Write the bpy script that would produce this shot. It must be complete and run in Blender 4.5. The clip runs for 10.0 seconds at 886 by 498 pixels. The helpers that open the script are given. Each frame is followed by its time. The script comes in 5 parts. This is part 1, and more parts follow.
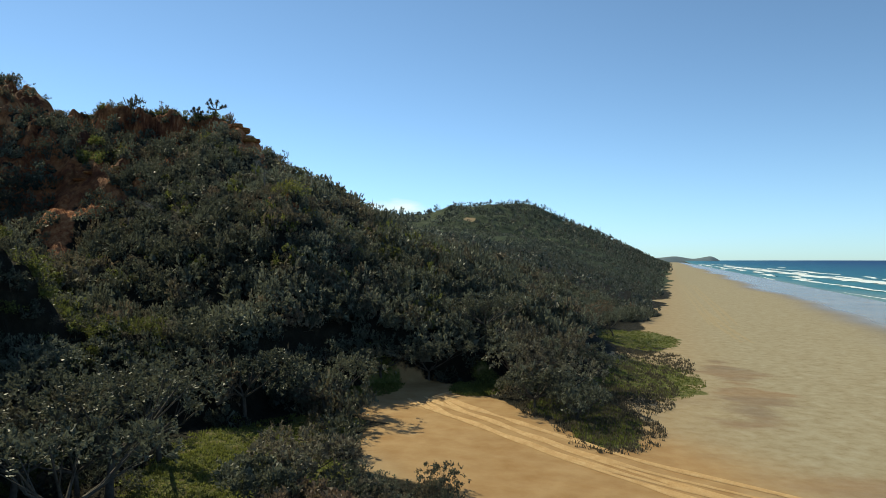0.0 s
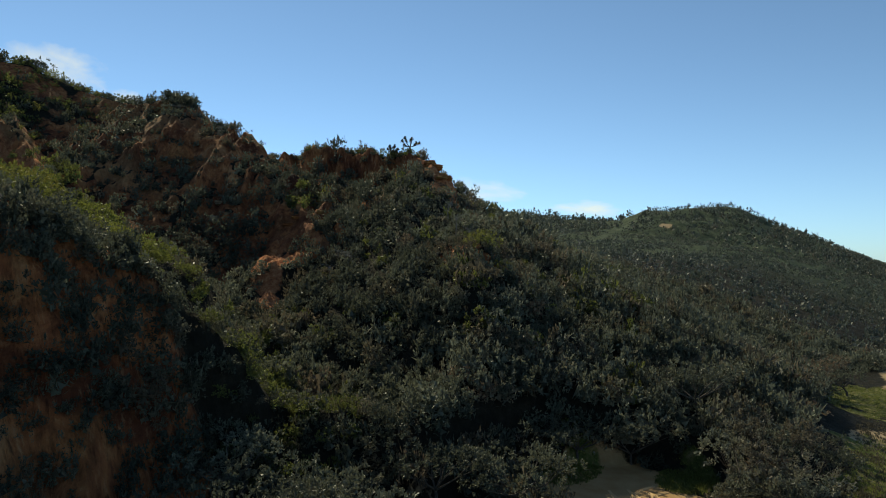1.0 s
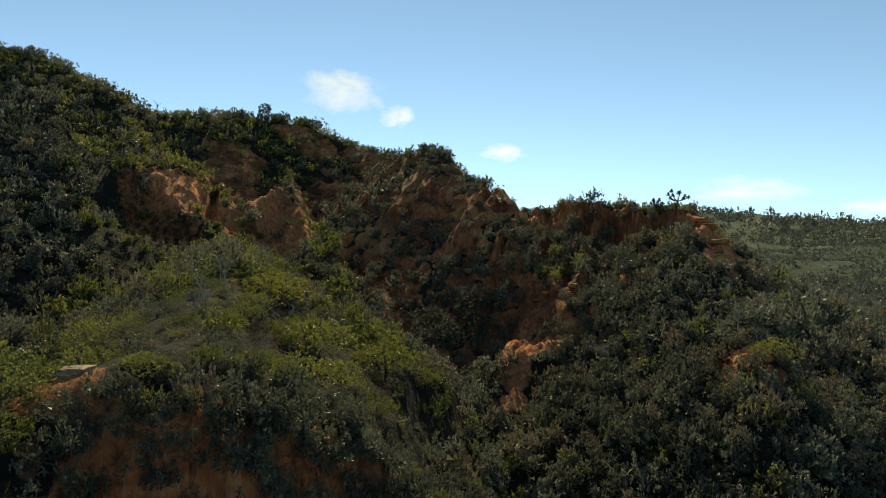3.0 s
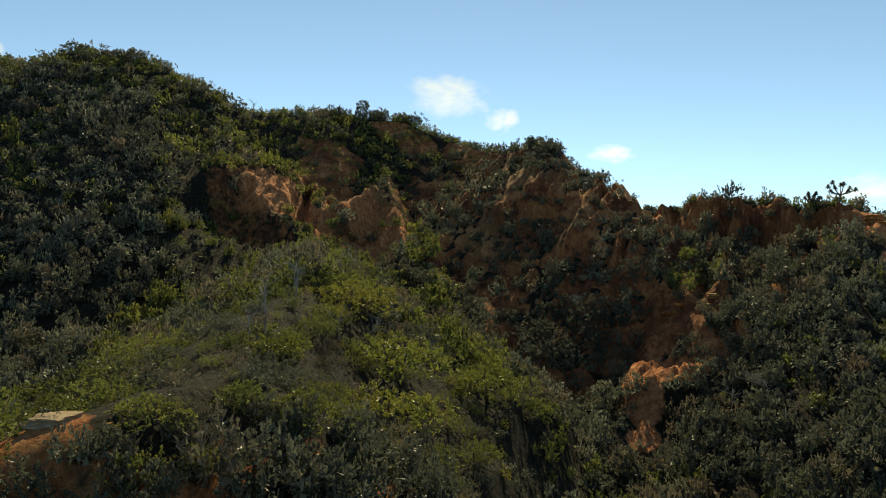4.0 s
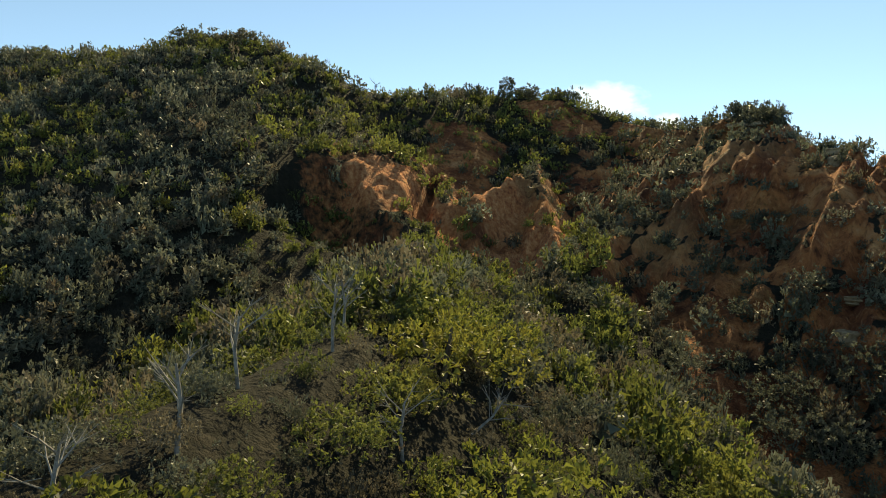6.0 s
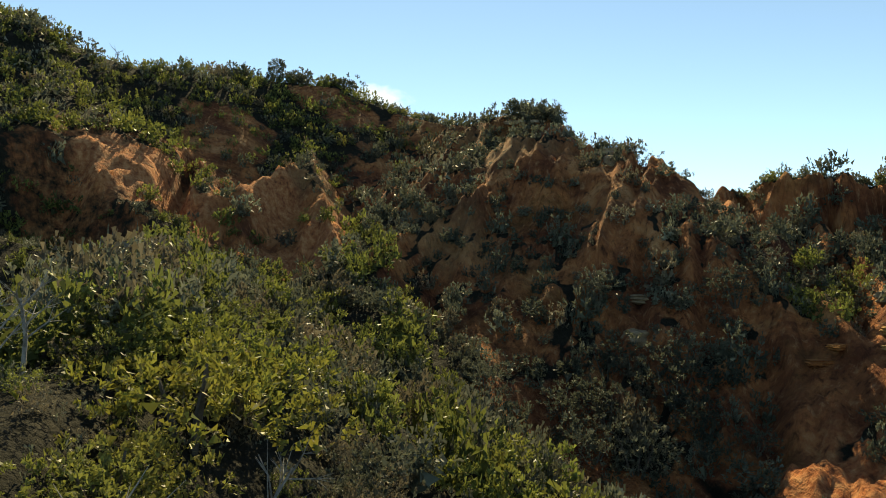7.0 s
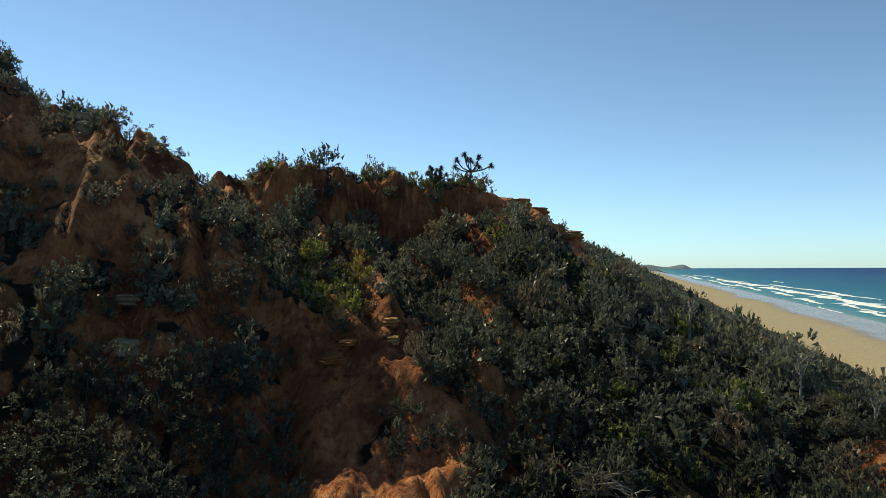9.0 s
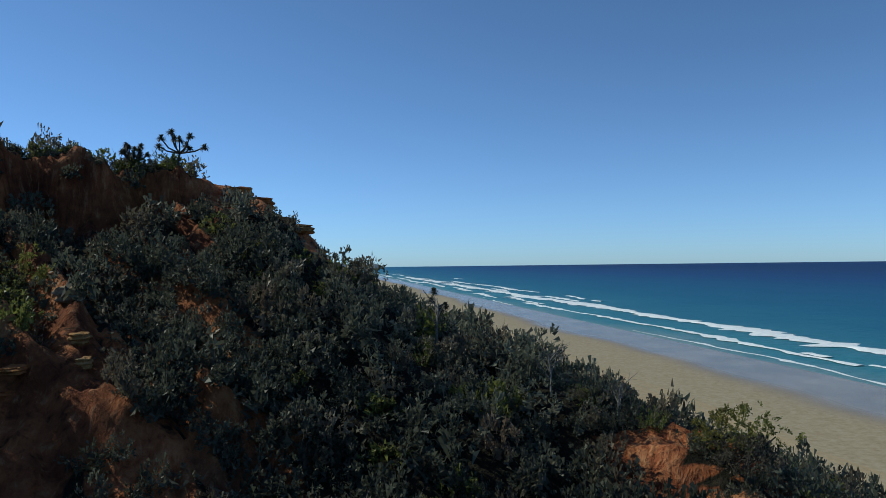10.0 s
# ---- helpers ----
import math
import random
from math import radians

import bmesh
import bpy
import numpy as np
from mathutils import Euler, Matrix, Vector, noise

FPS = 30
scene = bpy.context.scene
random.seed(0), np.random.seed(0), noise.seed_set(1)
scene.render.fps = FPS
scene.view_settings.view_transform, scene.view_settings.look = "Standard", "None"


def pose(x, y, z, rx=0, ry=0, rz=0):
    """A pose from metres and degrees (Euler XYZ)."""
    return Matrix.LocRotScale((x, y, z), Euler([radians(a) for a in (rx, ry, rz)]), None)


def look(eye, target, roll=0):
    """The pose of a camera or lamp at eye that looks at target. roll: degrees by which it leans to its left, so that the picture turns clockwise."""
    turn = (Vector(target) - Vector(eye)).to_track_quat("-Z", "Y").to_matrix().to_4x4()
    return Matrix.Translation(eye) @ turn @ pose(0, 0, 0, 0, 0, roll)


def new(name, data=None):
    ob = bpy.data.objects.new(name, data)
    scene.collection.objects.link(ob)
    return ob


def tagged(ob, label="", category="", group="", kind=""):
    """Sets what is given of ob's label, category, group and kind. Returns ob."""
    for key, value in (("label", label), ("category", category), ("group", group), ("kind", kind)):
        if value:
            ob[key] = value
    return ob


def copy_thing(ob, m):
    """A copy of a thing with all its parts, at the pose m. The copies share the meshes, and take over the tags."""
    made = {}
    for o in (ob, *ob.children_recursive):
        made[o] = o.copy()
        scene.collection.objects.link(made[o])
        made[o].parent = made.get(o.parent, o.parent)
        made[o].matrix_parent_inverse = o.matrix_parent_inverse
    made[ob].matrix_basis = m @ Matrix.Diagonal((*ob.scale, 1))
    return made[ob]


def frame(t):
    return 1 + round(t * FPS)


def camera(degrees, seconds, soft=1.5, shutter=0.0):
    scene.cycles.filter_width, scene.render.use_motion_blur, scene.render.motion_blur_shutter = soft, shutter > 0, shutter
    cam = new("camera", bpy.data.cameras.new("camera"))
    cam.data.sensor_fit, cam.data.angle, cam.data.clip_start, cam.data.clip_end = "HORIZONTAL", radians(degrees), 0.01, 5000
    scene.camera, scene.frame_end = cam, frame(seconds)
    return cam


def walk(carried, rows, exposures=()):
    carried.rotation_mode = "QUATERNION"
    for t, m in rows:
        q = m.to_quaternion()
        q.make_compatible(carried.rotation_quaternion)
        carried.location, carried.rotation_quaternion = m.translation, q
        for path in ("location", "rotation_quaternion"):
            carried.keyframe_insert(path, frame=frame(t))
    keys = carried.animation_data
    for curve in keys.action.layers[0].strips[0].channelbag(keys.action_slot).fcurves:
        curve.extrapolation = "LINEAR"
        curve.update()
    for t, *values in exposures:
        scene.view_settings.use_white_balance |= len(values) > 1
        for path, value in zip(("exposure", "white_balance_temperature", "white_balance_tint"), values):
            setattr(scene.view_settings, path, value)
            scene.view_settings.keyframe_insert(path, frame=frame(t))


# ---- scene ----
cam = camera(65.3, 10.0, 0.6)
METRES, EYE, TILT, LEAN, TURN = 100.0, 13.9, 0.9, 0.0, 0.0
ROWS = [
    (0.0, 0.0, 0.0, 0.0, 0.0, 0.0, -0.0),
    (0.5, -0.0087, 0.0174, 0.0254, -0.41, -0.02, -0.11),
    (0.6, -0.0092, 0.0215, 0.0340, -0.35, -0.02, -0.11),
    (0.7, -0.0097, 0.0265, 0.0430, 0.60, 0.0, -0.11),
    (0.8, -0.0102, 0.0315, 0.0520, 5.20, 0.05, -0.10),
    (0.9, -0.0107, 0.0365, 0.0600, 14.10, 0.10, -0.09),
    (1.0, -0.0111, 0.041, 0.0669, 15.55, 0.11, -0.09),
    (1.1, -0.0116, 0.0455, 0.0745, 16.0, 0.12, -0.10),
    (1.2, -0.0121, 0.0505, 0.0830, 20.0, 0.14, -0.13),
    (1.3, -0.0127, 0.0557, 0.0915, 22.2, 0.16, -0.16),
    (1.4, -0.0133, 0.0608, 0.0998, 23.5, 0.18, -0.19),
    (1.5, -0.0139, 0.066, 0.1081, 24.54, 0.19, -0.21),
    (2.0, -0.0196, 0.0901, 0.149, 33.44, 0.15, -0.31),
    (2.2, -0.0245, 0.1005, 0.1660, 36.03, 0.12, -0.33),
    (3.3, -0.0725, 0.1650, 0.1876, 37.11, 0.02, -0.43),
    (3.5, -0.0892, 0.1864, 0.1876, 38.44, 0.05, -0.43),
    (4.0, -0.1399, 0.245, 0.187, 45.32, 0.32, -0.39),
    (4.5, -0.1987, 0.3092, 0.1873, 53.55, 0.68, -0.38),
    (5.0, -0.261, 0.3697, 0.1876, 57.7, 1.01, -0.39),
    (5.2, -0.2860, 0.3910, 0.1872, 59.41, 1.10, -0.36),
    (6.3, -0.4155, 0.4860, 0.1828, 56.26, 1.48, -0.12),
    (6.5, -0.4331, 0.4981, 0.1827, 50.91, 1.44, -0.05),
    (7.0, -0.4676, 0.5199, 0.1843, 39.15, 1.23, 0.19),
    (7.5, -0.4841, 0.5301, 0.1856, 27.44, 0.92, 0.38),
    (8.0, -0.4948, 0.5403, 0.1872, 17.7, 0.77, 0.3),
    (8.5, -0.5083, 0.5648, 0.1869, 7.38, 0.64, 0.23),
    (9.0, -0.524, 0.6062, 0.1838, -2.99, 0.49, 0.18),
    (9.5, -0.532, 0.6552, 0.182, -14.78, 0.51, 0.23),
    (10.0, -0.5365, 0.683, 0.1809, -27.81, 0.37, 0.23),
]
walk(cam, [(t, pose(0, 0, EYE, TILT, LEAN, TURN) @ pose(METRES * x, METRES * y, METRES * z, 90 + pitch, roll, yaw)) for t, x, y, z, yaw, pitch, roll in ROWS],
     exposures=[(0.0, 0.05, 7500, -7), (0.5, -0.35, 6900, -7), (1.0, -0.15, 7700, -7), (1.5, 0.1, 8800, -7), (2.0, 0.2, 9800, -8), (3.5, 0.2, 9600, -8), (4.5, 0.4, 10800, -8), (6.5, 0.75, 11000, -7), (7.5, 0.55, 10600, -8), (8.5, 0.3, 9300, -9), (9.5, -0.2, 6900, -4), (10.0, -0.55, 6000, -3)])

# ---- light ----
SUN_AZ, SUN_EL = radians(43), radians(38)      # left of +y, above the horizon
SUN_DIR = Vector((-math.sin(SUN_AZ) * math.cos(SUN_EL), math.cos(SUN_AZ) * math.cos(SUN_EL), math.sin(SUN_EL)))
world = bpy.data.worlds.new("sky")
scene.world = world
world.use_nodes = True
wn, wl = world.node_tree.nodes, world.node_tree.links
sky = wn.new("ShaderNodeTexSky")
sky.sky_type, sky.sun_disc = "NISHITA", False
sky.sun_elevation, sky.sun_rotation = SUN_EL, -SUN_AZ
sky.altitude, sky.air_density, sky.dust_density, sky.ozone_density = 4500, 0.8, 0.22, 4.0
# pale haze towards the horizon
way = wn.new("ShaderNodeTexCoord")
split = wn.new("ShaderNodeSeparateXYZ")
wl.new(way.outputs["Generated"], split.inputs[0])
level = wn.new("ShaderNodeMath")
level.operation, level.use_clamp = "SUBTRACT", True
level.inputs[0].default_value = 1.0
wl.new(split.outputs[2], level.inputs[1])
haze = wn.new("ShaderNodeMath")
haze.operation = "POWER"
haze.inputs[1].default_value = 12.0
wl.new(level.outputs[0], haze.inputs[0])
share = wn.new("ShaderNodeMath")
share.operation = "MULTIPLY"
share.inputs[1].default_value = 0.65
wl.new(haze.outputs[0], share.inputs[0])
blend = wn.new("ShaderNodeMix")
blend.data_type = "RGBA"
blend.inputs[7].default_value = (1.2, 1.7, 2.3, 1)
wl.new(share.outputs[0], blend.inputs[0])
wl.new(sky.outputs[0], blend.inputs[6])
wl.new(blend.outputs[2], wn["Background"].inputs[0])
wn["Background"].inputs[1].default_value = 0.215
sun_data = bpy.data.lights.new("sun", "SUN")
sun_data.energy, sun_data.angle, sun_data.color = 5.0, radians(0.6), (1.0, 0.91, 0.77)
sun = new("sun", sun_data)
sun.matrix_world = look(SUN_DIR * 300, (0, 0, 0))


# ---- materials ----
def material(name):
    m = bpy.data.materials.new(name)
    m.use_nodes = True
    t = m.node_tree
    t.nodes.clear()
    return m, t.nodes, t.links


def node(nodes, kind, **values):
    n = nodes.new("ShaderNode" + kind)
    for key, value in values.items():
        if key in n.inputs:
            n.inputs[key].default_value = value
    return n


def ramp(nodes, links, source, stops):
    r = nodes.new("ShaderNodeValToRGB")
    while len(r.color_ramp.elements) < len(stops):
        r.color_ramp.elements.new(0.5)
    for e, (p, c) in zip(r.color_ramp.elements, stops):
        e.position, e.color = p, (*c, 1)
    links.new(source, r.inputs[0])
    return r.outputs[0]


def noise_tex(nodes, links, scale, detail=4, rough=0.55, distort=0.0, vec=None):
    n = node(nodes, "TexNoise", Scale=scale, Detail=detail, Roughness=rough, Distortion=distort)
    if vec is None:
        geo = nodes.new("ShaderNodeNewGeometry")
        vec = geo.outputs["Position"]
    links.new(vec, n.inputs["Vector"])
    return n.outputs["Fac"]


def mix_col(nodes, links, fac, a, b):
    m = nodes.new("ShaderNodeMix")
    m.data_type = "RGBA"
    for v, i in ((fac, 0), (a, 6), (b, 7)):
        if isinstance(v, (int, float)):
            m.inputs[i].default_value = v
        elif isinstance(v, tuple):
            m.inputs[i].default_value = (*v, 1)
        else:
            links.new(v, m.inputs[i])
    return m.outputs[2]


def math_node(nodes, links, op, a, b=0.0, clamp=False):
    m = nodes.new("ShaderNodeMath")
    m.operation, m.use_clamp = op, clamp
    for v, i in ((a, 0), (b, 1)):
        if isinstance(v, (int, float)):
            m.inputs[i].default_value = v
        else:
            links.new(v, m.inputs[i])
    return m.outputs[0]


def attr(nodes, name):
    a = nodes.new("ShaderNodeAttribute")
    a.attribute_name = name
    return a.outputs["Fac"]


def finish(nodes, links, shader):
    out = nodes.new("ShaderNodeOutputMaterial")
    links.new(shader, out.inputs[0])


def bump_of(nodes, links, heights, strength, distance):
    b = node(nodes, "Bump", Strength=strength, Distance=distance)
    links.new(heights, b.inputs["Height"])
    return b.outputs[0]


def leaf_material(name, dark, mid, light, patch=0.16, through_light=0.35, gloss=0.5, sheen=0.18):
    """Leaves: each bush has its own tone, each leaf its own shade; some light comes through them."""
    m, n, l = material(name)
    info = n.new("ShaderNodeObjectInfo")
    tone = math_node(n, l, "FRACT", math_node(n, l, "ADD", attr(n, "tone"), info.outputs["Random"]))
    drift = math_node(n, l, "SUBTRACT", noise_tex(n, l, patch, 3, 0.6), 0.5)
    tone = math_node(n, l, "ADD", math_node(n, l, "MULTIPLY", tone, 0.8), math_node(n, l, "ADD", 0.1, drift), True)
    rust = (light[0] * 1.05, light[1] * 0.72, light[2] * 0.7)
    base = ramp(n, l, tone, [(0.08, dark), (0.42, mid), (0.74, light), (0.97, rust)])
    geo = n.new("ShaderNodeNewGeometry")
    leaf = geo.outputs["Random Per Island"]
    col = mix_col(n, l, math_node(n, l, "MULTIPLY", math_node(n, l, "SUBTRACT", 0.55, leaf), 1.3, True), base, tuple(0.4 * c for c in dark))
    col = mix_col(n, l, math_node(n, l, "MULTIPLY", math_node(n, l, "SUBTRACT", leaf, 0.66), 1.8, True), col, tuple(min(1, 1.15 * c) for c in light))
    p = node(n, "BsdfPrincipled", Roughness=gloss)
    p.inputs["Specular IOR Level"].default_value = sheen
    l.new(col, p.inputs["Base Color"])
    tr = n.new("ShaderNodeBsdfTranslucent")
    l.new(mix_col(n, l, 0.5, col, tuple(min(1, c * 1.4) for c in light)), tr.inputs[0])
    mx = n.new("ShaderNodeMixShader")
    mx.inputs[0].default_value = through_light
    l.new(p.outputs[0], mx.inputs[1])
    l.new(tr.outputs[0], mx.inputs[2])
    finish(n, l, mx.outputs[0])
    return m


def plain_material(name, stops, scale, roughness=0.9, bump=0.5, distance=0.05, detail=6):
    m, n, l = material(name)
    f = noise_tex(n, l, scale, detail, 0.62)
    f2 = noise_tex(n, l, scale * 7, 4, 0.6)
    fac = math_node(n, l, "ADD", math_node(n, l, "MULTIPLY", f, 0.7), math_node(n, l, "MULTIPLY", f2, 0.3))
    p = node(n, "BsdfPrincipled", Roughness=roughness)
    p.inputs["Specular IOR Level"].default_value = 0.25
    l.new(ramp(n, l, fac, stops), p.inputs["Base Color"])
    l.new(bump_of(n, l, fac, bump, distance), p.inputs["Normal"])
    finish(n, l, p.outputs[0])
    return m


LEAF_GREY = leaf_material("coastal_leaf", (0.034, 0.041, 0.031), (0.076, 0.086, 0.061), (0.165, 0.172, 0.124), 0.16, 0.3)
LEAF_GREEN = leaf_material("heath_leaf", (0.024, 0.032, 0.014), (0.066, 0.079, 0.028), (0.180, 0.194, 0.052), 0.13, 0.38)
# slightly brighter copy of the heath leaf, with sunlight put into its colour
LEAF_BRIGHT = leaf_material("heath_leaf_sun_painted", (0.028, 0.037, 0.013), (0.074, 0.088, 0.025), (0.190, 0.200, 0.046), 0.5, 0.38)
LEAF_DARK = leaf_material("forest_leaf", (0.032, 0.039, 0.031), (0.056, 0.065, 0.047), (0.118, 0.124, 0.088), 0.10, 0.28)
LEAF_OLIVE = leaf_material("olive_leaf", (0.052, 0.047, 0.036), (0.095, 0.082, 0.057), (0.170, 0.142, 0.096), 0.2, 0.3)
LEAF_FAR = leaf_material("distant_leaf", (0.034, 0.043, 0.037), (0.060, 0.072, 0.058), (0.105, 0.117, 0.090), 0.03, 0.2)
BARK = plain_material("bark", [(0.3, (0.035, 0.028, 0.022)), (0.7, (0.13, 0.11, 0.09))], 3.0, 0.9, 0.8, 0.03)
DEAD_WOOD = plain_material("dead_wood", [(0.3, (0.09, 0.08, 0.07)), (0.7, (0.30, 0.275, 0.25))], 4.0, 0.85, 0.5, 0.02)
CLAY = plain_material("bare_clay", [(0.28, (0.11, 0.034, 0.014)), (0.5, (0.30, 0.105, 0.030)), (0.72, (0.50, 0.24, 0.075))], 0.5, 0.95, 0.9, 0.35)
SANDSTONE = plain_material("pale_sandstone", [(0.3, (0.13, 0.08, 0.045)), (0.5, (0.25, 0.175, 0.105)), (0.7, (0.38, 0.29, 0.19))], 0.9, 0.95, 0.9, 0.2)

YELLOW_CLAY = plain_material("yellow_clay", [(0.28, (0.16, 0.075, 0.025)), (0.5, (0.36, 0.19, 0.065)), (0.72, (0.52, 0.33, 0.14))], 0.9, 0.95, 0.9, 0.25)
# lighter copy of the sandstone: sunlight on the ridge rim put into the colour
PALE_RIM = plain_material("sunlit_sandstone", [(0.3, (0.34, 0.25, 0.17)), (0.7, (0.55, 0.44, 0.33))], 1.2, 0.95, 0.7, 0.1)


def ground_material():
    m, n, l = material("ground")
    sand_n = noise_tex(n, l, 0.8, 7, 0.66)
    sand = ramp(n, l, sand_n, [(0.3, (0.27, 0.21, 0.125)), (0.5, (0.335, 0.275, 0.178)), (0.7, (0.39, 0.335, 0.235))])
    ochre = ramp(n, l, noise_tex(n, l, 0.5, 6), [(0.3, (0.32, 0.18, 0.075)), (0.7, (0.43, 0.275, 0.135))])
    sand = mix_col(n, l, attr(n, "ochre"), sand, ochre)
    shore = n.new("ShaderNodeCombineXYZ")
    l.new(math_node(n, l, "MULTIPLY", attr(n, "across"), 0.16), shore.inputs[0])
    l.new(attr(n, "alongshore"), shore.inputs[1])
    streak = noise_tex(n, l, 0.55, 6, 0.62, 0.5, shore.outputs[0])
    stain = ramp(n, l, noise_tex(n, l, 0.10, 5, 0.6, 1.2, shore.outputs[0]), [(0.40, (0.25, 0.120, 0.055)), (0.6, (0.120, 0.070, 0.058))])
    grey = ramp(n, l, streak, [(0.46, (0.0, 0.0, 0.0)), (0.62, (1, 1, 1))])
    sand = mix_col(n, l, math_node(n, l, "MULTIPLY", grey, math_node(n, l, "ADD", 0.05, math_node(n, l, "MULTIPLY", attr(n, "stain"), 0.6))), sand, (0.235, 0.165, 0.105))
    sand = mix_col(n, l, attr(n, "stain"), sand, stain)
    wet = ramp(n, l, noise_tex(n, l, 0.05, 5), [(0.35, (0.20, 0.165, 0.13)), (0.65, (0.29, 0.24, 0.19))])
    sand = mix_col(n, l, attr(n, "wet"), sand, wet)
    clay_n = noise_tex(n, l, 0.16, 7, 0.62, 0.8)
    fine = noise_tex(n, l, 1.6, 6, 0.65)
    clay = ramp(n, l, clay_n, [(0.28, (0.060, 0.019, 0.011)), (0.43, (0.185, 0.058, 0.026)), (0.56, (0.41, 0.145, 0.055)), (0.70, (0.60, 0.30, 0.135))])
    clay = mix_col(n, l, math_node(n, l, "MULTIPLY", fine, 0.36), clay, (0.06, 0.022, 0.012))
    sep = n.new("ShaderNodeSeparateXYZ")
    geo = n.new("ShaderNodeNewGeometry")
    l.new(geo.outputs["Position"], sep.inputs[0])
    down = n.new("ShaderNodeCombineXYZ")
    for axis, k in ((0, 1.0), (1, 1.0), (2, 0.14)):
        l.new(math_node(n, l, "MULTIPLY", sep.outputs[axis], k), down.inputs[axis])
    runnel = noise_tex(n, l, 1.7, 6, 0.66, 0.25, down.outputs[0])
    # grooves darkened and ribs lightened in colour, standing in for shading of the flutes
    clay = mix_col(n, l, math_node(n, l, "MULTIPLY", math_node(n, l, "SUBTRACT", 0.49, runnel), 5.0, True), clay, (0.05, 0.016, 0.009))
    clay = mix_col(n, l, math_node(n, l, "MULTIPLY", math_node(n, l, "SUBTRACT", runnel, 0.55), 4.5, True), clay, (0.44, 0.23, 0.12))
    yellow = ramp(n, l, fine, [(0.3, (0.12, 0.055, 0.018)), (0.55, (0.30, 0.155, 0.050)), (0.72, (0.50, 0.30, 0.11))])
    zone = math_node(n, l, "MULTIPLY", math_node(n, l, "SUBTRACT", noise_tex(n, l, 0.075, 4, 0.6, 0.6), 0.52), 5.0, True)
    clay = mix_col(n, l, math_node(n, l, "MULTIPLY", zone, 0.4), clay, yellow)
    clay = mix_col(n, l, attr(n, "pale"), clay, ramp(n, l, fine, [(0.3, (0.22, 0.105, 0.045)), (0.7, (0.42, 0.26, 0.13))]))
    # brighter orange clay: sunlight put into the colour
    lit_clay = ramp(n, l, math_node(n, l, "ADD", math_node(n, l, "MULTIPLY", fine, 0.6), math_node(n, l, "MULTIPLY", runnel, 0.4)), [(0.36, (0.14, 0.046, 0.024)), (0.47, (0.40, 0.135, 0.056)), (0.62, (0.60, 0.285, 0.130))])
    clay = mix_col(n, l, math_node(n, l, "MULTIPLY", attr(n, "lit_clay"), 0.85), clay, lit_clay)
    # leaf litter, its colour darkened to stand in for shade between the bushes
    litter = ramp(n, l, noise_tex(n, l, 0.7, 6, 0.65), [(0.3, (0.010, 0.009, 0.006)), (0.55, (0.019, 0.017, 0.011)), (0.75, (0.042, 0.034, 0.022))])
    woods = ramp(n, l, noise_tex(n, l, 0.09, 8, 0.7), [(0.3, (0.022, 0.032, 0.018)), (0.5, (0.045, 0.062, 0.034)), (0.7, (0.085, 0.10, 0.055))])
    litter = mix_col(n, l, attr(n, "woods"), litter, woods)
    grass = ramp(n, l, noise_tex(n, l, 1.2, 6, 0.7), [(0.32, (0.055, 0.068, 0.018)), (0.5, (0.105, 0.112, 0.030)), (0.66, (0.22, 0.175, 0.085))])
    edge = noise_tex(n, l, 0.9, 5, 0.65)

    def mask(name, soft=0.5):
        a = math_node(n, l, "ADD", attr(n, name), math_node(n, l, "MULTIPLY", math_node(n, l, "SUBTRACT", edge, 0.5), 0.9))
        return math_node(n, l, "MULTIPLY", math_node(n, l, "SUBTRACT", a, 0.5 - soft / 4), 2 / soft, True)

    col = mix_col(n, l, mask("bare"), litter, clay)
    col = mix_col(n, l, mask("sand", 0.35), col, sand)
    col = mix_col(n, l, mask("grass"), col, grass)
    p = node(n, "BsdfPrincipled")
    p.inputs["Specular IOR Level"].default_value = 0.125
    l.new(col, p.inputs["Base Color"])
    dry = math_node(n, l, "SUBTRACT", 0.95, math_node(n, l, "MULTIPLY", attr(n, "wet"), 0.74))
    l.new(dry, p.inputs["Roughness"])
    rough = math_node(n, l, "ADD", math_node(n, l, "MULTIPLY", fine, 0.5), math_node(n, l, "MULTIPLY", noise_tex(n, l, 0.5, 6, 0.6, 0.6), 1.0))
    rough = math_node(n, l, "ADD", rough, math_node(n, l, "MULTIPLY", runnel, 1.6))
    rough = math_node(n, l, "ADD", rough, math_node(n, l, "MULTIPLY", noise_tex(n, l, 3.5, 4, 0.6), 0.12))
    b = node(n, "Bump", Distance=0.5)
    l.new(rough, b.inputs["Height"])
    l.new(math_node(n, l, "SUBTRACT", 0.95, math_node(n, l, "MULTIPLY", attr(n, "sand"), 0.82)), b.inputs["Strength"])
    l.new(b.outputs[0], p.inputs["Normal"])
    finish(n, l, p.outputs[0])
    return m


GROUND = ground_material()


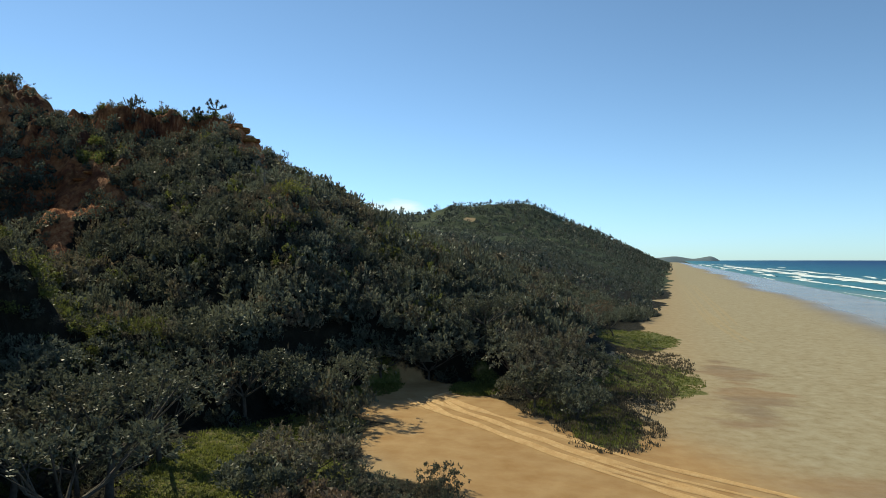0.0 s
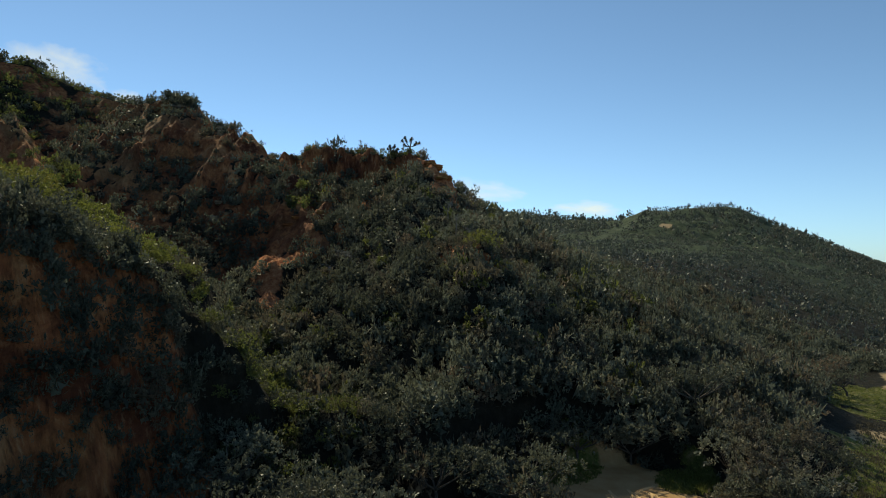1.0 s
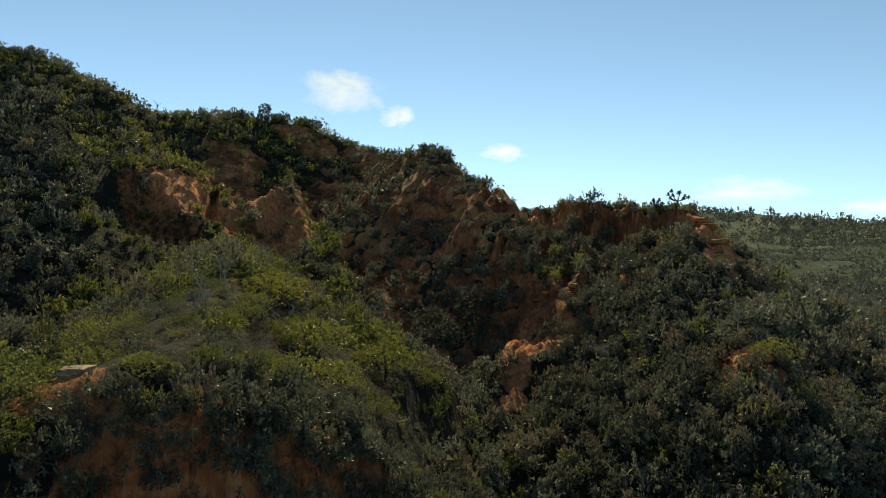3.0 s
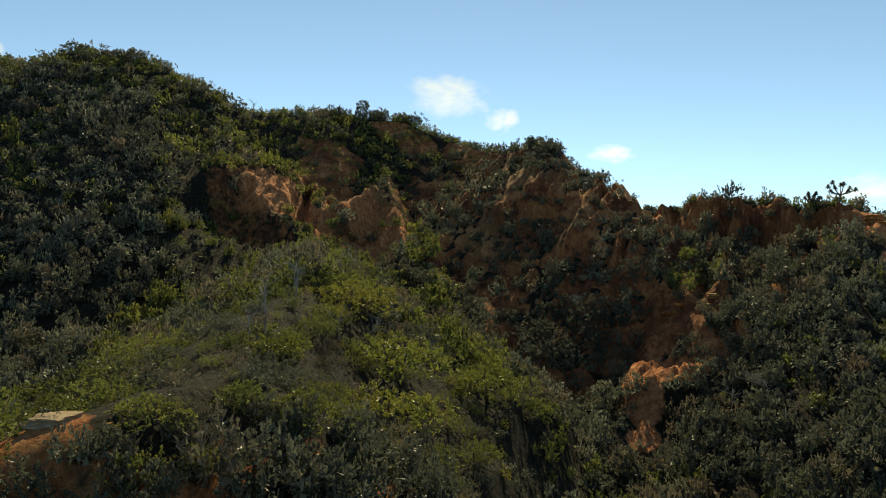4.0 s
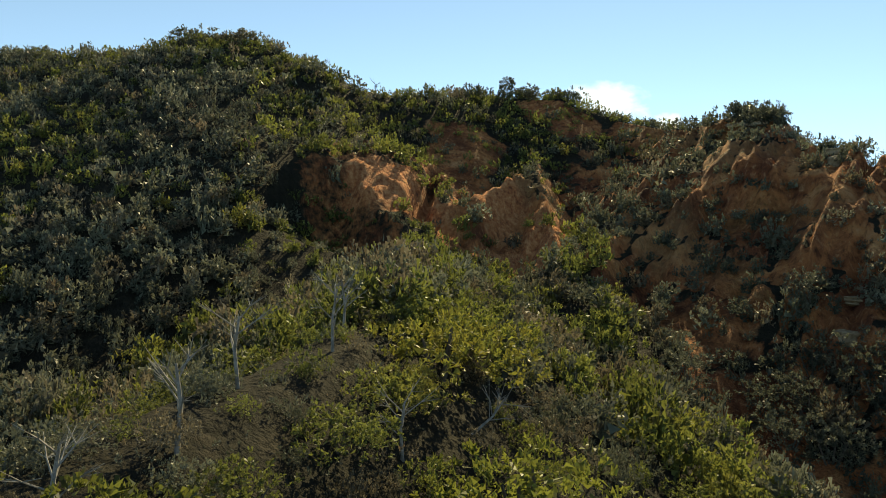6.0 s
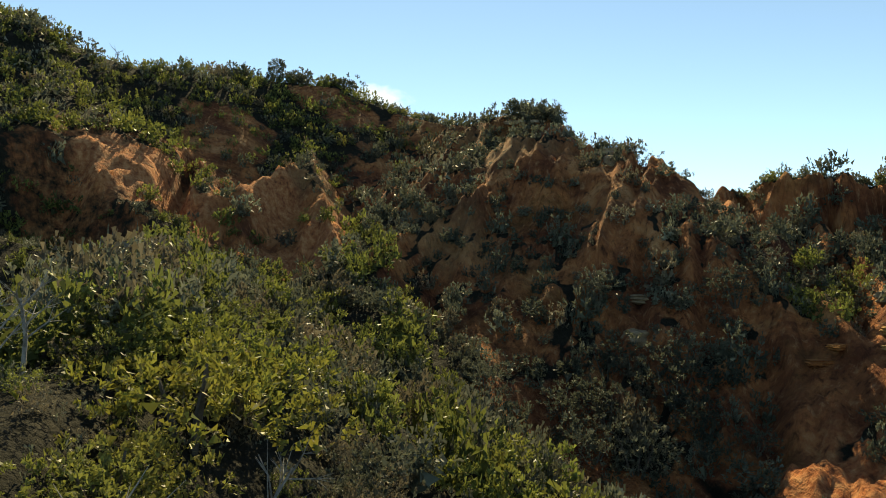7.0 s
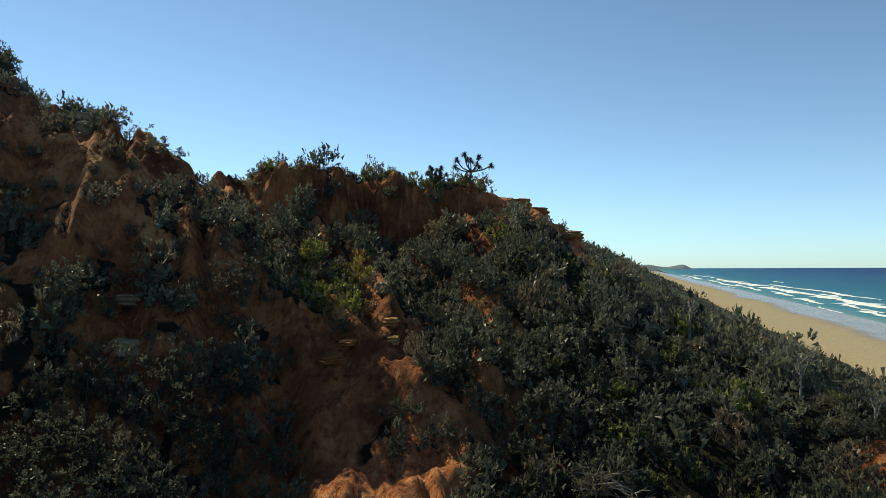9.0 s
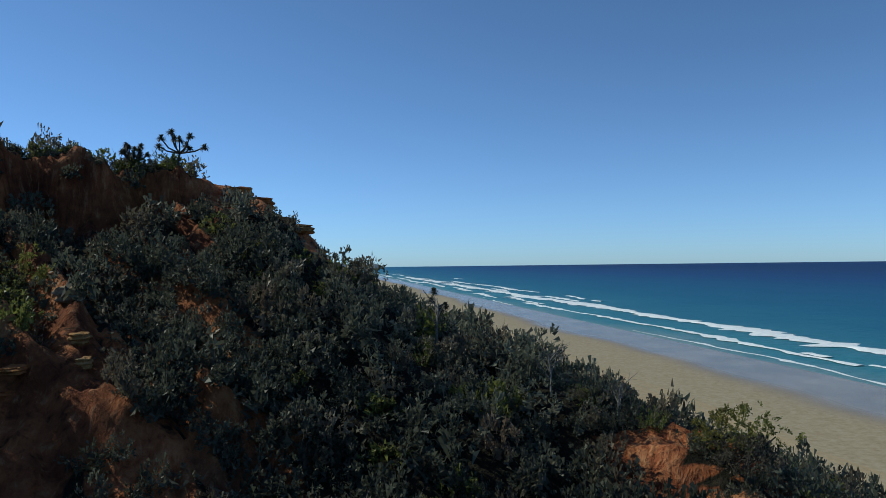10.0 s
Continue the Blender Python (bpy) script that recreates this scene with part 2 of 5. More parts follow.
def water_material():
    m, n, l = material("sea_water")
    far = attr(n, "depth")
    patch = noise_tex(n, l, 0.012, 4, 0.6)
    d = math_node(n, l, "ADD", far, math_node(n, l, "MULTIPLY", math_node(n, l, "SUBTRACT", patch, 0.5), 0.25))
    # the palest stop, at the shore, puts the sky's reflection into the colour
    col = ramp(n, l, d, [(0.0, (0.17, 0.26, 0.27)), (0.10, (0.045, 0.19, 0.24)), (0.35, (0.010, 0.105, 0.19)), (0.7, (0.003, 0.040, 0.14)), (1.0, (0.002, 0.018, 0.085))])
    p = node(n, "BsdfPrincipled", Roughness=0.45)
    p.inputs["Specular IOR Level"].default_value = 0.12
    l.new(col, p.inputs["Base Color"])
    chop = math_node(n, l, "ADD", noise_tex(n, l, 0.25, 5, 0.6), noise_tex(n, l, 0.05, 3, 0.5))
    l.new(bump_of(n, l, chop, 0.8, 1.2), p.inputs["Normal"])
    finish(n, l, p.outputs[0])
    return m


WATER = water_material()
FOAM = plain_material("sea_foam", [(0.3, (0.62, 0.68, 0.70)), (0.6, (0.85, 0.87, 0.87))], 0.4, 0.8, 0.6, 0.2)


def cloud_material(seed):
    m, n, l = material("cloud")
    tc = n.new("ShaderNodeTexCoord")
    shift = n.new("ShaderNodeMapping")
    shift.inputs["Location"].default_value = (seed * 3.7, seed * 1.3, seed)
    shift.inputs["Scale"].default_value = (1.0, 0.8, 1.0)
    l.new(tc.outputs["Generated"], shift.inputs[0])
    puff = noise_tex(n, l, 2.6, 6, 0.58, 0.3, shift.outputs[0])
    sep = n.new("ShaderNodeSeparateXYZ")
    l.new(tc.outputs["Generated"], sep.inputs[0])
    rim = 0
    for axis in (0, 1):
        a = math_node(n, l, "ABSOLUTE", math_node(n, l, "SUBTRACT", sep.outputs[axis], 0.5))
        a = math_node(n, l, "POWER", math_node(n, l, "MULTIPLY", a, 2.0), 2.0)
        rim = math_node(n, l, "ADD", rim, a)
    body = math_node(n, l, "SUBTRACT", math_node(n, l, "MULTIPLY", puff, 1.7), math_node(n, l, "MULTIPLY", rim, 0.75))
    alpha = math_node(n, l, "MULTIPLY", math_node(n, l, "SUBTRACT", body, 0.34), 1.15, True)
    # the card glows by itself, in place of sunlight on the cloud
    em = n.new("ShaderNodeEmission")
    em.inputs[0].default_value, em.inputs[1].default_value = (1.0, 0.95, 0.92, 1), 1.1
    tr = n.new("ShaderNodeBsdfTransparent")
    mx = n.new("ShaderNodeMixShader")
    l.new(math_node(n, l, "MULTIPLY", alpha, 0.75), mx.inputs[0])
    l.new(tr.outputs[0], mx.inputs[1])
    l.new(em.outputs[0], mx.inputs[2])
    finish(n, l, mx.outputs[0])
    return m


# ---- the lie of the land ----
# Coast line: it runs 18 degrees to the right of +y; u is the distance inland from the edge of the scrub.
CU, SU = math.cos(radians(18.2)), math.sin(radians(18.2))


def smooth(a, b, v):
    k = np.clip((v - a) / (b - a), 0, 1)
    return k * k * (3 - 2 * k)


def lattice(ix, iy, seed):
    n = (ix * 374761393 + iy * 668265263 + seed * 2147483647).astype(np.int64)
    n = (n ^ (n >> 13)) * 1274126177
    n = n & 0x7FFFFFFF
    return ((n ^ (n >> 16)) & 0xFFFF) / 65535.0


def vnoise(x, y, scale, seed=0):
    """Smooth value noise in -1..1."""
    x, y = x / scale, y / scale
    ix, iy = np.floor(x).astype(np.int64), np.floor(y).astype(np.int64)
    fx, fy = x - ix, y - iy
    fx, fy = fx * fx * (3 - 2 * fx), fy * fy * (3 - 2 * fy)
    a, b = lattice(ix, iy, seed), lattice(ix + 1, iy, seed)
    c, d = lattice(ix, iy + 1, seed), lattice(ix + 1, iy + 1, seed)
    return ((a * (1 - fx) + b * fx) * (1 - fy) + (c * (1 - fx) + d * fx) * fy) * 2 - 1


def fbm(x, y, scale, octaves=4, seed=0):
    out, amp = 0, 1.0
    for k in range(octaves):
        out = out + amp * vnoise(x + 17.3 * k, y - 9.1 * k, scale / 2 ** k, seed + k)
        amp *= 0.5
    return out


def crest(x, y, line, left, right, ends=0.6):
    """A ridge: its crest line, and on its two sides (slope, height of a cliff under the edge, width of the flat top); beyond its ends it falls faster."""
    best = np.full(x.shape, -999.0)
    last = len(line) - 2
    for i, ((ax, ay, az), (bx, by, bz)) in enumerate(zip(line, line[1:])):
        dx, dy = bx - ax, by - ay
        size = math.hypot(dx, dy)
        raw = ((x - ax) * dx + (y - ay) * dy) / size
        k = np.clip(raw / size, 0, 1)
        d = np.hypot(x - ax - k * dx, y - ay - k * dy)
        side = (dx * (y - ay) - dy * (x - ax)) / size
        w = smooth(-0.7, 0.7, side / np.maximum(d, 0.05))
        s, cliff, flat = (p * w + q * (1 - w) for p, q in zip(left, right))
        e = np.maximum(d - flat, 0)
        z = az + k * (bz - az) - s * e - cliff * smooth(0, 0.6 + 0.22 * cliff, e)
        if i == 0:
            z = z - ends * np.maximum(-raw - 1, 0)
        if i == last:
            z = z - ends * np.maximum(raw - size - 1, 0)
        best = np.maximum(best, z)
    return best


def gully(x, y, line, left, right, bend=0.0):
    """A cutting: its bottom line and the slopes of its two sides."""
    best = np.full(x.shape, 999.0)
    for (ax, ay, az), (bx, by, bz) in zip(line, line[1:]):
        dx, dy = bx - ax, by - ay
        k = np.clip(((x - ax) * dx + (y - ay) * dy) / (dx * dx + dy * dy), 0, 1)
        d = np.hypot(x - ax - k * dx, y - ay - k * dy)
        w = smooth(-0.6, 0.6, (dx * (y - ay) - dy * (x - ax)) / math.hypot(dx, dy) / np.maximum(d, 0.05))
        best = np.minimum(best, az + k * (bz - az) + (left * w + right * (1 - w)) * d + bend * d * d)
    return best


def smax(a, b, r):
    h = np.clip(0.5 + 0.5 * (a - b) / r, 0, 1)
    return b + (a - b) * h + r * h * (1 - h)


SKYLINE = [(-300, -60, 79.2), (-230, 30, 81.2), (-208, 52, 76.4), (-193, 68, 76.3), (-186, 74, 78.1), (-172, 85, 75.5), (-157, 92, 68.6),
           (-156, 98, 65.8), (-155, 106, 65.1), (-153, 118, 66.6), (-152, 130, 68.4), (-143, 136, 67.0), (-134, 142, 62.4), (-120, 144, 57.8),
           (-107, 142, 57.3), (-98, 137, 55.0), (-91, 132, 50.2), (-86, 130.5, 49.0), (-80, 131.5, 46.4), (-76, 133, 41.8), (-73, 135.5, 41.2)]
CLIFF_TOP = [(-75, 135.5, 42.1), (-70, 136, 43.8), (-62, 137.5, 43.9), (-56, 137.5, 43.0), (-46, 137.5, 43.1), (-42, 136.8, 40.9)]
SHOULDER = [(-42, 136.5, 41), (-39.8, 134.8, 40), (-38, 132.6, 36.8), (-36.4, 130.2, 34.4), (-34.6, 126.5, 32.8), (-33, 122.8, 31.2), (-30, 117.5, 28.8), (-27.5, 114, 26.6),
            (-26, 106, 25), (-23.6, 99.7, 23.4), (-21.8, 96.5, 22.6), (-19, 92, 18.5), (-15, 88, 12)]
SPUR = [(-112, 89, 35.5), (-101, 82.5, 34.4), (-94, 77.5, 33), (-88, 74, 33.2), (-80, 69, 32.2), (-72, 63, 30), (-55, 44.5, 27.8), (-47.5, 42, 27.4), (-45, 33.5, 26.4), (-43.5, 30, 24.5), (-41, 26, 17)]
PINNACLE_SPUR = [(-60, 131, 38), (-55.5, 122, 33.6), (-54, 116.5, 31.4), (-53.4, 110.3, 28.2)]
SLIP = [(-58.5, 104, 20.3), (-53.2, 104.4, 21.6), (-49.8, 104.1, 22.6), (-48, 102.8, 20)]
BUTTRESS = [(-62, 107.5, 25.4), (-57.5, 109, 26.6), (-53.4, 110.3, 28.2), (-50.3, 107.2, 25.2)]
NOTCH = [(-71, 137.5, 41.5), (-69.5, 133.5, 37.8), (-67.5, 128.5, 35)]
GREY_SPUR = [(-80, 128, 40), (-74, 114, 33), (-71.5, 108.5, 29.6), (-69.5, 103, 23.5)]
CONE_A = [(-137, 98, 51), (-131.8, 93.7, 48.2), (-128.2, 90.3, 44.4), (-125.8, 87.3, 39.8), (-124.4, 85.2, 36)]
CONE_B = [(-126, 118, 51), (-119, 112, 48.5), (-117, 101, 44.5), (-111.5, 96, 37.5)]
CONE_C = [(-119, 112, 48.5), (-108, 105, 41), (-99.5, 99.5, 34.8)]
HOLLOW = [(-101, 99, 33.5), (-112, 94.5, 34), (-118, 91.5, 35), (-123.5, 95.5, 38.5), (-131, 101.5, 46), (-136, 106, 53)]
SCAR = [(-105, 89, 32), (-112, 83.5, 30.8), (-120, 81, 33.2), (-127, 83.5, 38.5)]
GULLY = [(-97, 106, 36), (-84, 99, 26), (-70, 92, 18.5), (-60, 92, 15.5), (-48, 86, 12.5), (-38, 74, 8), (-28, 66, 3.5)]
NOSE_FOOT = [(-34, 20, 6), (-32.5, 38, 5), (-31, 52, 4.5), (-27, 66, 3.5)]


def rugged(x, y):
    """Where the ground is bare and gullied: the cliffs round the bowl, the cones and the nose of the spur."""
    bowl = smooth(-130, -118, x) * smooth(-40, -46, x) * smooth(97, 103, y) * smooth(142, 137, y)
    nose = smooth(-44, -41, x) * smooth(-29, -32, x) * smooth(22, 28, y) * smooth(52, 46, y)
    shoulder = smooth(8, 5, np.hypot(x + 37, y - 133)) + smooth(6, 4, np.hypot(x + 30, y - 126)) + smooth(7, 5, np.hypot(x + 22, y - 97))
    cones = 0.5 * smooth(16, 12, np.hypot(x + 124, y - 91)) + 0.35 * smooth(14, 10, np.hypot(x + 111, y - 104))
    return np.clip(bowl + nose + shoulder + cones, 0, 1)


def height(x, y, rough=True):
    u = -CU * x + SU * y
    v = SU * x + CU * y
    wob = fbm(x, y, 60, 3, 5)
    # beach and foredune, then the scrub slope behind it
    z = np.where(u < 0, 0.022 * u, 0.05 * np.minimum(u, 20))
    pocket = 24 * smooth(66, 48, y) * smooth(-70, -20, y) + 6 * smooth(40, 0, v)
    pocket = pocket + 26 * smooth(1.3, 0.75, np.hypot((x + 2) / 13, (y - 62) / 11))
    z = z + 0.33 * np.maximum(u - 11 - pocket + 4 * wob, 0)
    far = smooth(150, 420, v)
    z = np.minimum(z, 19 + 3 * wob + 0.06 * np.maximum(u - 60, 0))
    # inland hills and the coastal hill further north
    hill = 40 * np.exp(-(((v - 980) / 300) ** 2 + ((u - 215) / 115) ** 2)) + 25 * np.exp(-(((v - 1500) / 600) ** 2 + ((u - 320) / 260) ** 2))
    hill = hill + 66 * np.exp(-(((v - 1250) / 500) ** 2 + ((u - 900) / 500) ** 2)) + 25 * np.exp(-(((v - 2600) / 900) ** 2 + ((u - 260) / 200) ** 2))
    z = np.where(u > 5, z + smooth(5, 110, u) * hill * (1 + 0.10 * wob), z)
    # ridges
    if np.any(np.hypot(x + 90, y - 80) < 420):
        # buttresses and flutes run straight down the faces
        along = 0.9 * x + 0.35 * y
        flute = 2.2 * np.abs(vnoise(along, 0.25 * y, 5.5, 21)) + 1.3 * np.abs(vnoise(along, 0.2 * y, 2.3, 22)) + 0.6 * np.abs(vnoise(along, 0.15 * y, 1.15, 18)) - 1.4
        xw = x + (0.9 * vnoise(x, y, 7, 23) + 0.4 * flute if rough else 0)
        yw = y + (flute + 0.6 * vnoise(x, y, 3.1, 24) if rough else 0)
        r = np.maximum(crest(x, y, SKYLINE[:7], (0.6, 0, 2), (0.66, 0, 2)), crest(x, y, SKYLINE[6:15], (0.7, 0, 2), (0.82, 0, 2)))
        front = crest(xw, yw, SKYLINE[13:], (0.9, 0, 1.5), (0.56, 0.8, 0.9))
        r = smax(r, front, 1.0)
        r = smax(r, crest(xw, yw, CLIFF_TOP, (0.9, 0, 1.8), (0.43, 5.5, 1.2)), 0.8)
        r = smax(r, crest(xw, yw, SHOULDER[:6], (1.6, 0, 0.2), (0.50, 0, 0.6)), 1.2)
        r = smax(r, crest(xw, yw, SHOULDER[5:], (0.78, 0, 0.4), (0.50, 0, 0.6)), 1.5)
        r = smax(r, crest(x, y, SPUR, (0.62, 0, 1.2), (0.55, 0, 1.0)), 2.0)
        r = smax(r, crest(x + 0.3 * flute, y + 0.3 * flute, PINNACLE_SPUR, (1.2, 0, 0.2), (1.05, 0, 0.2), 1.3), 0.4)
        r = smax(r, crest(x + 0.3 * flute, y + 0.4 * flute, BUTTRESS, (0.3, 0, 0.3), (0.5, 5.0, 0.2)), 0.3)
        r = smax(r, crest(xw, yw, SLIP, (0.6, 0, 0.6), (0.46, 0, 0.8)), 0.5)
        r = smax(r, crest(xw, yw, GREY_SPUR, (1.1, 1, 0.2), (1.1, 1, 0.2)), 0.6)
        r = np.minimum(r, np.maximum(gully(x + 0.3 * flute, y + 0.3 * flute, HOLLOW, 2.6, 2.6), r - 13))
        r = np.minimum(r, np.maximum(gully(x, y, SCAR, 0.5, 2.4), r - 9 * smooth(15, 9, np.hypot(x + 113, y - 82))))
        r = np.minimum(r, np.maximum(gully(x, y, NOTCH, 1.7, 2.6), r - 5))
        r = smax(r, crest(x + 0.25 * flute, y + 0.25 * flute, CONE_A, (1.05, 0, 0), (1.7, 0, 0)), 0.3)
        r = smax(r, crest(x + 0.25 * flute, y + 0.25 * flute, CONE_C, (1.3, 0, 0), (1.6, 0, 0)), 0.3)
        r = smax(r, crest(x + 0.25 * flute, y + 0.25 * flute, CONE_B, (1.5, 0, 0), (1.5, 0, 0)), 0.3)
        if rough:
            down = 0.75 * x + 0.66 * y
            across = 0.66 * x - 0.75 * y
            ribs = smooth(15, 9, np.hypot(x + 125, y - 92)) + smooth(13, 8, np.hypot(x + 113, y - 102))
            r = r + np.clip(ribs, 0, 1) * (1.1 * np.abs(vnoise(across, 0.15 * down, 2.1, 59)) + 0.6 * np.abs(vnoise(across, 0.2 * down, 0.95, 60)) - 0.7)
        # east of the foot of the spur's nose the ground is low
        flat = smooth(-1, 2.5, x - np.interp(y, [20, 38, 52, 66, 74], [-34, -32.5, -31, -27, -22])) * smooth(76, 66, y)
        z = smax(z, r - 40 * flat, 2.0)
        # the big gully, and the cliff under the nose of the spur
        z = np.minimum(z, np.maximum(gully(xw, yw, GULLY, 0.25, 0.45, 0.02), z - 8))
        xn = x + (1.9 * np.abs(vnoise(y, 0.2 * x, 4.5, 28)) + 0.9 * np.abs(vnoise(y, 0.2 * x, 1.9, 29)) - 1.0 if rough else 0)
        z = np.minimum(z, gully(xn, y, NOSE_FOOT, 2.7, 9.0))
        # the bare faces are rugged: ribs and runnels down the slope, lumps across it
        if rough:
            z = z + rugged(x, y) * (0.9 * fbm(along, 0.35 * y, 2.4, 3, 25) - 1.0 * np.abs(vnoise(along, 0.13 * y, 1.9, 27)) + 0.9 * np.abs(vnoise(along + 0.3 * x, 0.10 * y, 1.3, 57)) - 0.1 + 0.4 * fbm(x, y, 1.5, 2, 26))
    z = z + np.where(u > 8, 1, 0) * smooth(8, 30, u) * (0.6 * fbm(x, y, 16, 3, 9))
    # the slip has come to rest in a gentle heap under the buttress
    heap_ = 21.7 + 0.27 * (y - 103.5) + 0.06 * (x + 53.3) + (1.1 * np.abs(vnoise(x, 0.4 * y, 2.0, 62)) - 0.9 * np.abs(vnoise(x, 0.25 * y, 0.95, 64)) + 0.6 * fbm(x, y, 1.2, 2, 63) if rough else 0)
    w = smooth(1.45, 0.5, np.hypot((x + 53.3) / 5.4, (y - 99.8) / 5.4))
    return z + w * (heap_ - z)


# ---- mesh helpers ----
def mesh_np(name, verts, quads, mat, smooth_faces=False):
    """A mesh from numpy arrays; every face has the same number of corners."""
    me = bpy.data.meshes.new(name)
    verts, quads = np.asarray(verts, np.float32), np.asarray(quads, np.int32)
    k = quads.shape[1]
    me.vertices.add(len(verts))
    me.vertices.foreach_set("co", verts.ravel())
    me.loops.add(quads.size)
    me.loops.foreach_set("vertex_index", quads.ravel())
    me.polygons.add(len(quads))
    me.polygons.foreach_set("loop_start", np.arange(0, quads.size, k, dtype=np.int32))
    me.polygons.foreach_set("loop_total", np.full(len(quads), k, np.int32))
    me.polygons.foreach_set("use_smooth", np.full(len(quads), smooth_faces, bool))
    me.update(calc_edges=True)
    me.materials.append(mat)
    return me


def part(name, me, parent, label=""):
    ob = new(name, me)
    ob.parent = parent
    if label:
        tagged(ob, label)
    return ob


def tubes(limbs, sides=6):
    """Tapered limbs: each a list of (x, y, z, radius)."""
    verts, faces = [], []
    for limb in limbs:
        pts = [Vector(p[:3]) for p in limb]
        start = len(verts)
        for i, p in enumerate(pts):
            way = (pts[min(i + 1, len(pts) - 1)] - pts[max(i - 1, 0)]).normalized()
            side = way.cross(Vector((0.31, 0.2, 0.93)))
            side = side.normalized() if side.length > 1e-3 else Vector((1, 0, 0))
            up = side.cross(way)
            for k in range(sides):
                a = 2 * math.pi * k / sides
                verts.append(p + (side * math.cos(a) + up * math.sin(a)) * limb[i][3])
        for i in range(len(pts) - 1):
            for k in range(sides):
                a, b = start + i * sides + k, start + i * sides + (k + 1) % sides
                faces.append((a, b, b + sides, a + sides))
    return np.array([tuple(v) for v in verts]), np.array(faces)


def leaves(rng, lobes, count, size, slim=0.5, per=12, spread=0.6, up=0.3):
    """Leaf sprays: tufts of small leaves over the shells of the lobes (x, y, z, rx, rz), with gaps between the tufts."""
    lobes = np.array(lobes, float)
    tufts_ = max(3, count // per)
    weight = lobes[:, 3] ** 2
    pick = rng.choice(len(lobes), tufts_, p=weight / weight.sum())
    way = rng.normal(size=(tufts_, 3))
    way[:, 2] = np.abs(way[:, 2]) * 1.2 - 0.4
    way /= np.linalg.norm(way, axis=1)[:, None]
    c = lobes[pick]
    at = c[:, :3] + way * (0.84 + 0.2 * rng.random(tufts_))[:, None] * np.stack([c[:, 3], c[:, 3], c[:, 4]], 1)
    big = np.repeat(0.7 + 0.6 * rng.random(tufts_), per)[:, None]
    at, way = np.repeat(at, per, 0), np.repeat(way, per, 0)
    n = len(at)
    d = way * 0.8 + rng.normal(size=(n, 3)) * spread
    d[:, 2] += up
    d /= np.linalg.norm(d, axis=1)[:, None]
    s = size * big * (0.7 + 0.6 * rng.random(n))[:, None]
    at = at + rng.normal(size=(n, 3)) * s * 0.35
    side = np.cross(d, rng.normal(size=(n, 3)))
    side *= s * slim * 0.5 / np.maximum(np.linalg.norm(side, axis=1)[:, None], 1e-6)
    tip = at + d * s
    broad = (rng.random(n) < 0.55)[:, None]
    v = np.stack([np.where(broad, at, at - side), np.where(broad, tip - side, at + side), np.where(broad, tip + side, tip)], 1)
    return v.reshape(-1, 3), np.arange(n * 3).reshape(-1, 3)


def leafy(rng, lobes, inner, count, size, slim=0.55, per=12, fill=0.13):
    """A bush of leaf sprays round a darker filling of larger inner leaves."""
    lobes_ = np.array(lobes, float)
    c = lobes_[rng.integers(0, len(lobes_), inner)]
    at = c[:, :3] + rng.normal(size=(inner, 3)) * 0.27 * np.stack([c[:, 3], c[:, 3], c[:, 4]], 1)
    v = (at[:, None] + rng.normal(size=(inner, 3, 3)) * fill).reshape(-1, 3)
    v[:, 2] = np.maximum(v[:, 2] - 0.08, 0.02)
    lv, lf = leaves(rng, lobes, count, size, slim, per)
    return np.concatenate([v, lv]), np.concatenate([np.arange(inner * 3).reshape(-1, 3), lf + len(v)])


def bush_lobes(rng, count, spread=0.55, tall=0.75):
    out = []
    for k in range(count):
        a, r = rng.random() * 6.283, spread * math.sqrt(rng.random())
        size = 0.38 + 0.28 * rng.random()
        out.append((r * math.cos(a), r * math.sin(a), tall * (0.22 + 0.50 * rng.random()), size, size * tall * (0.8 + 0.4 * rng.random())))
    return out


# ---- ground ----
def lines(parts):
    """Grid lines: (start, end, step at start, step at end) pieces."""
    out = []
    for a, b, sa, sb in parts:
        v = a
        while v < b:
            out.append(v)
            v += sa + (sb - sa) * (v - a) / (b - a)
    return np.array(out + [parts[-1][1]])


TRACK = [(-3.2, 67.5), (-2.6, 65.5), (-1, 62), (3, 56), (8, 48), (16, 39), (30, 26), (48, 12)]
BARE = [(-53.4, 99.3, 5.6), (-52.3, 94.4, 2.3), (-50.4, 89.8, 1.7), (-25, 66, 2.4), (-58, 104, 4.5), (-50.8, 102.8, 3.2), (-24, 97.5, 2.6), (-69, 131.5, 4.5), (-41, 136, 4), (-38.5, 132.6, 4.2), (-36.3, 129.6, 3.6), (-34, 124.8, 3.2), (-124, 90.5, 8), (-117, 103, 6), (-137, 111, 8), (-128, 104, 6), (-106, 102, 6),
        (-45, 32, 2.5), (-112, 100, 8), (-90, 122, 7), (-80, 124, 7), (-72, 110, 3), (-82, 104, 6), (-74, 98, 6), (-64, 94, 5), (-55.6, 109, 5)]
MEADOW = [(24, 80, 5.5, 12), (33, 119, 7, 14), (12, 63, 4, 5), (-13, 50, 5, 9), (-12, 41, 6.5, 6), (13.5, 57, 2.6, 6), (-7, 70.5, 2.5, 4), (3.5, 71, 2.5, 4)]
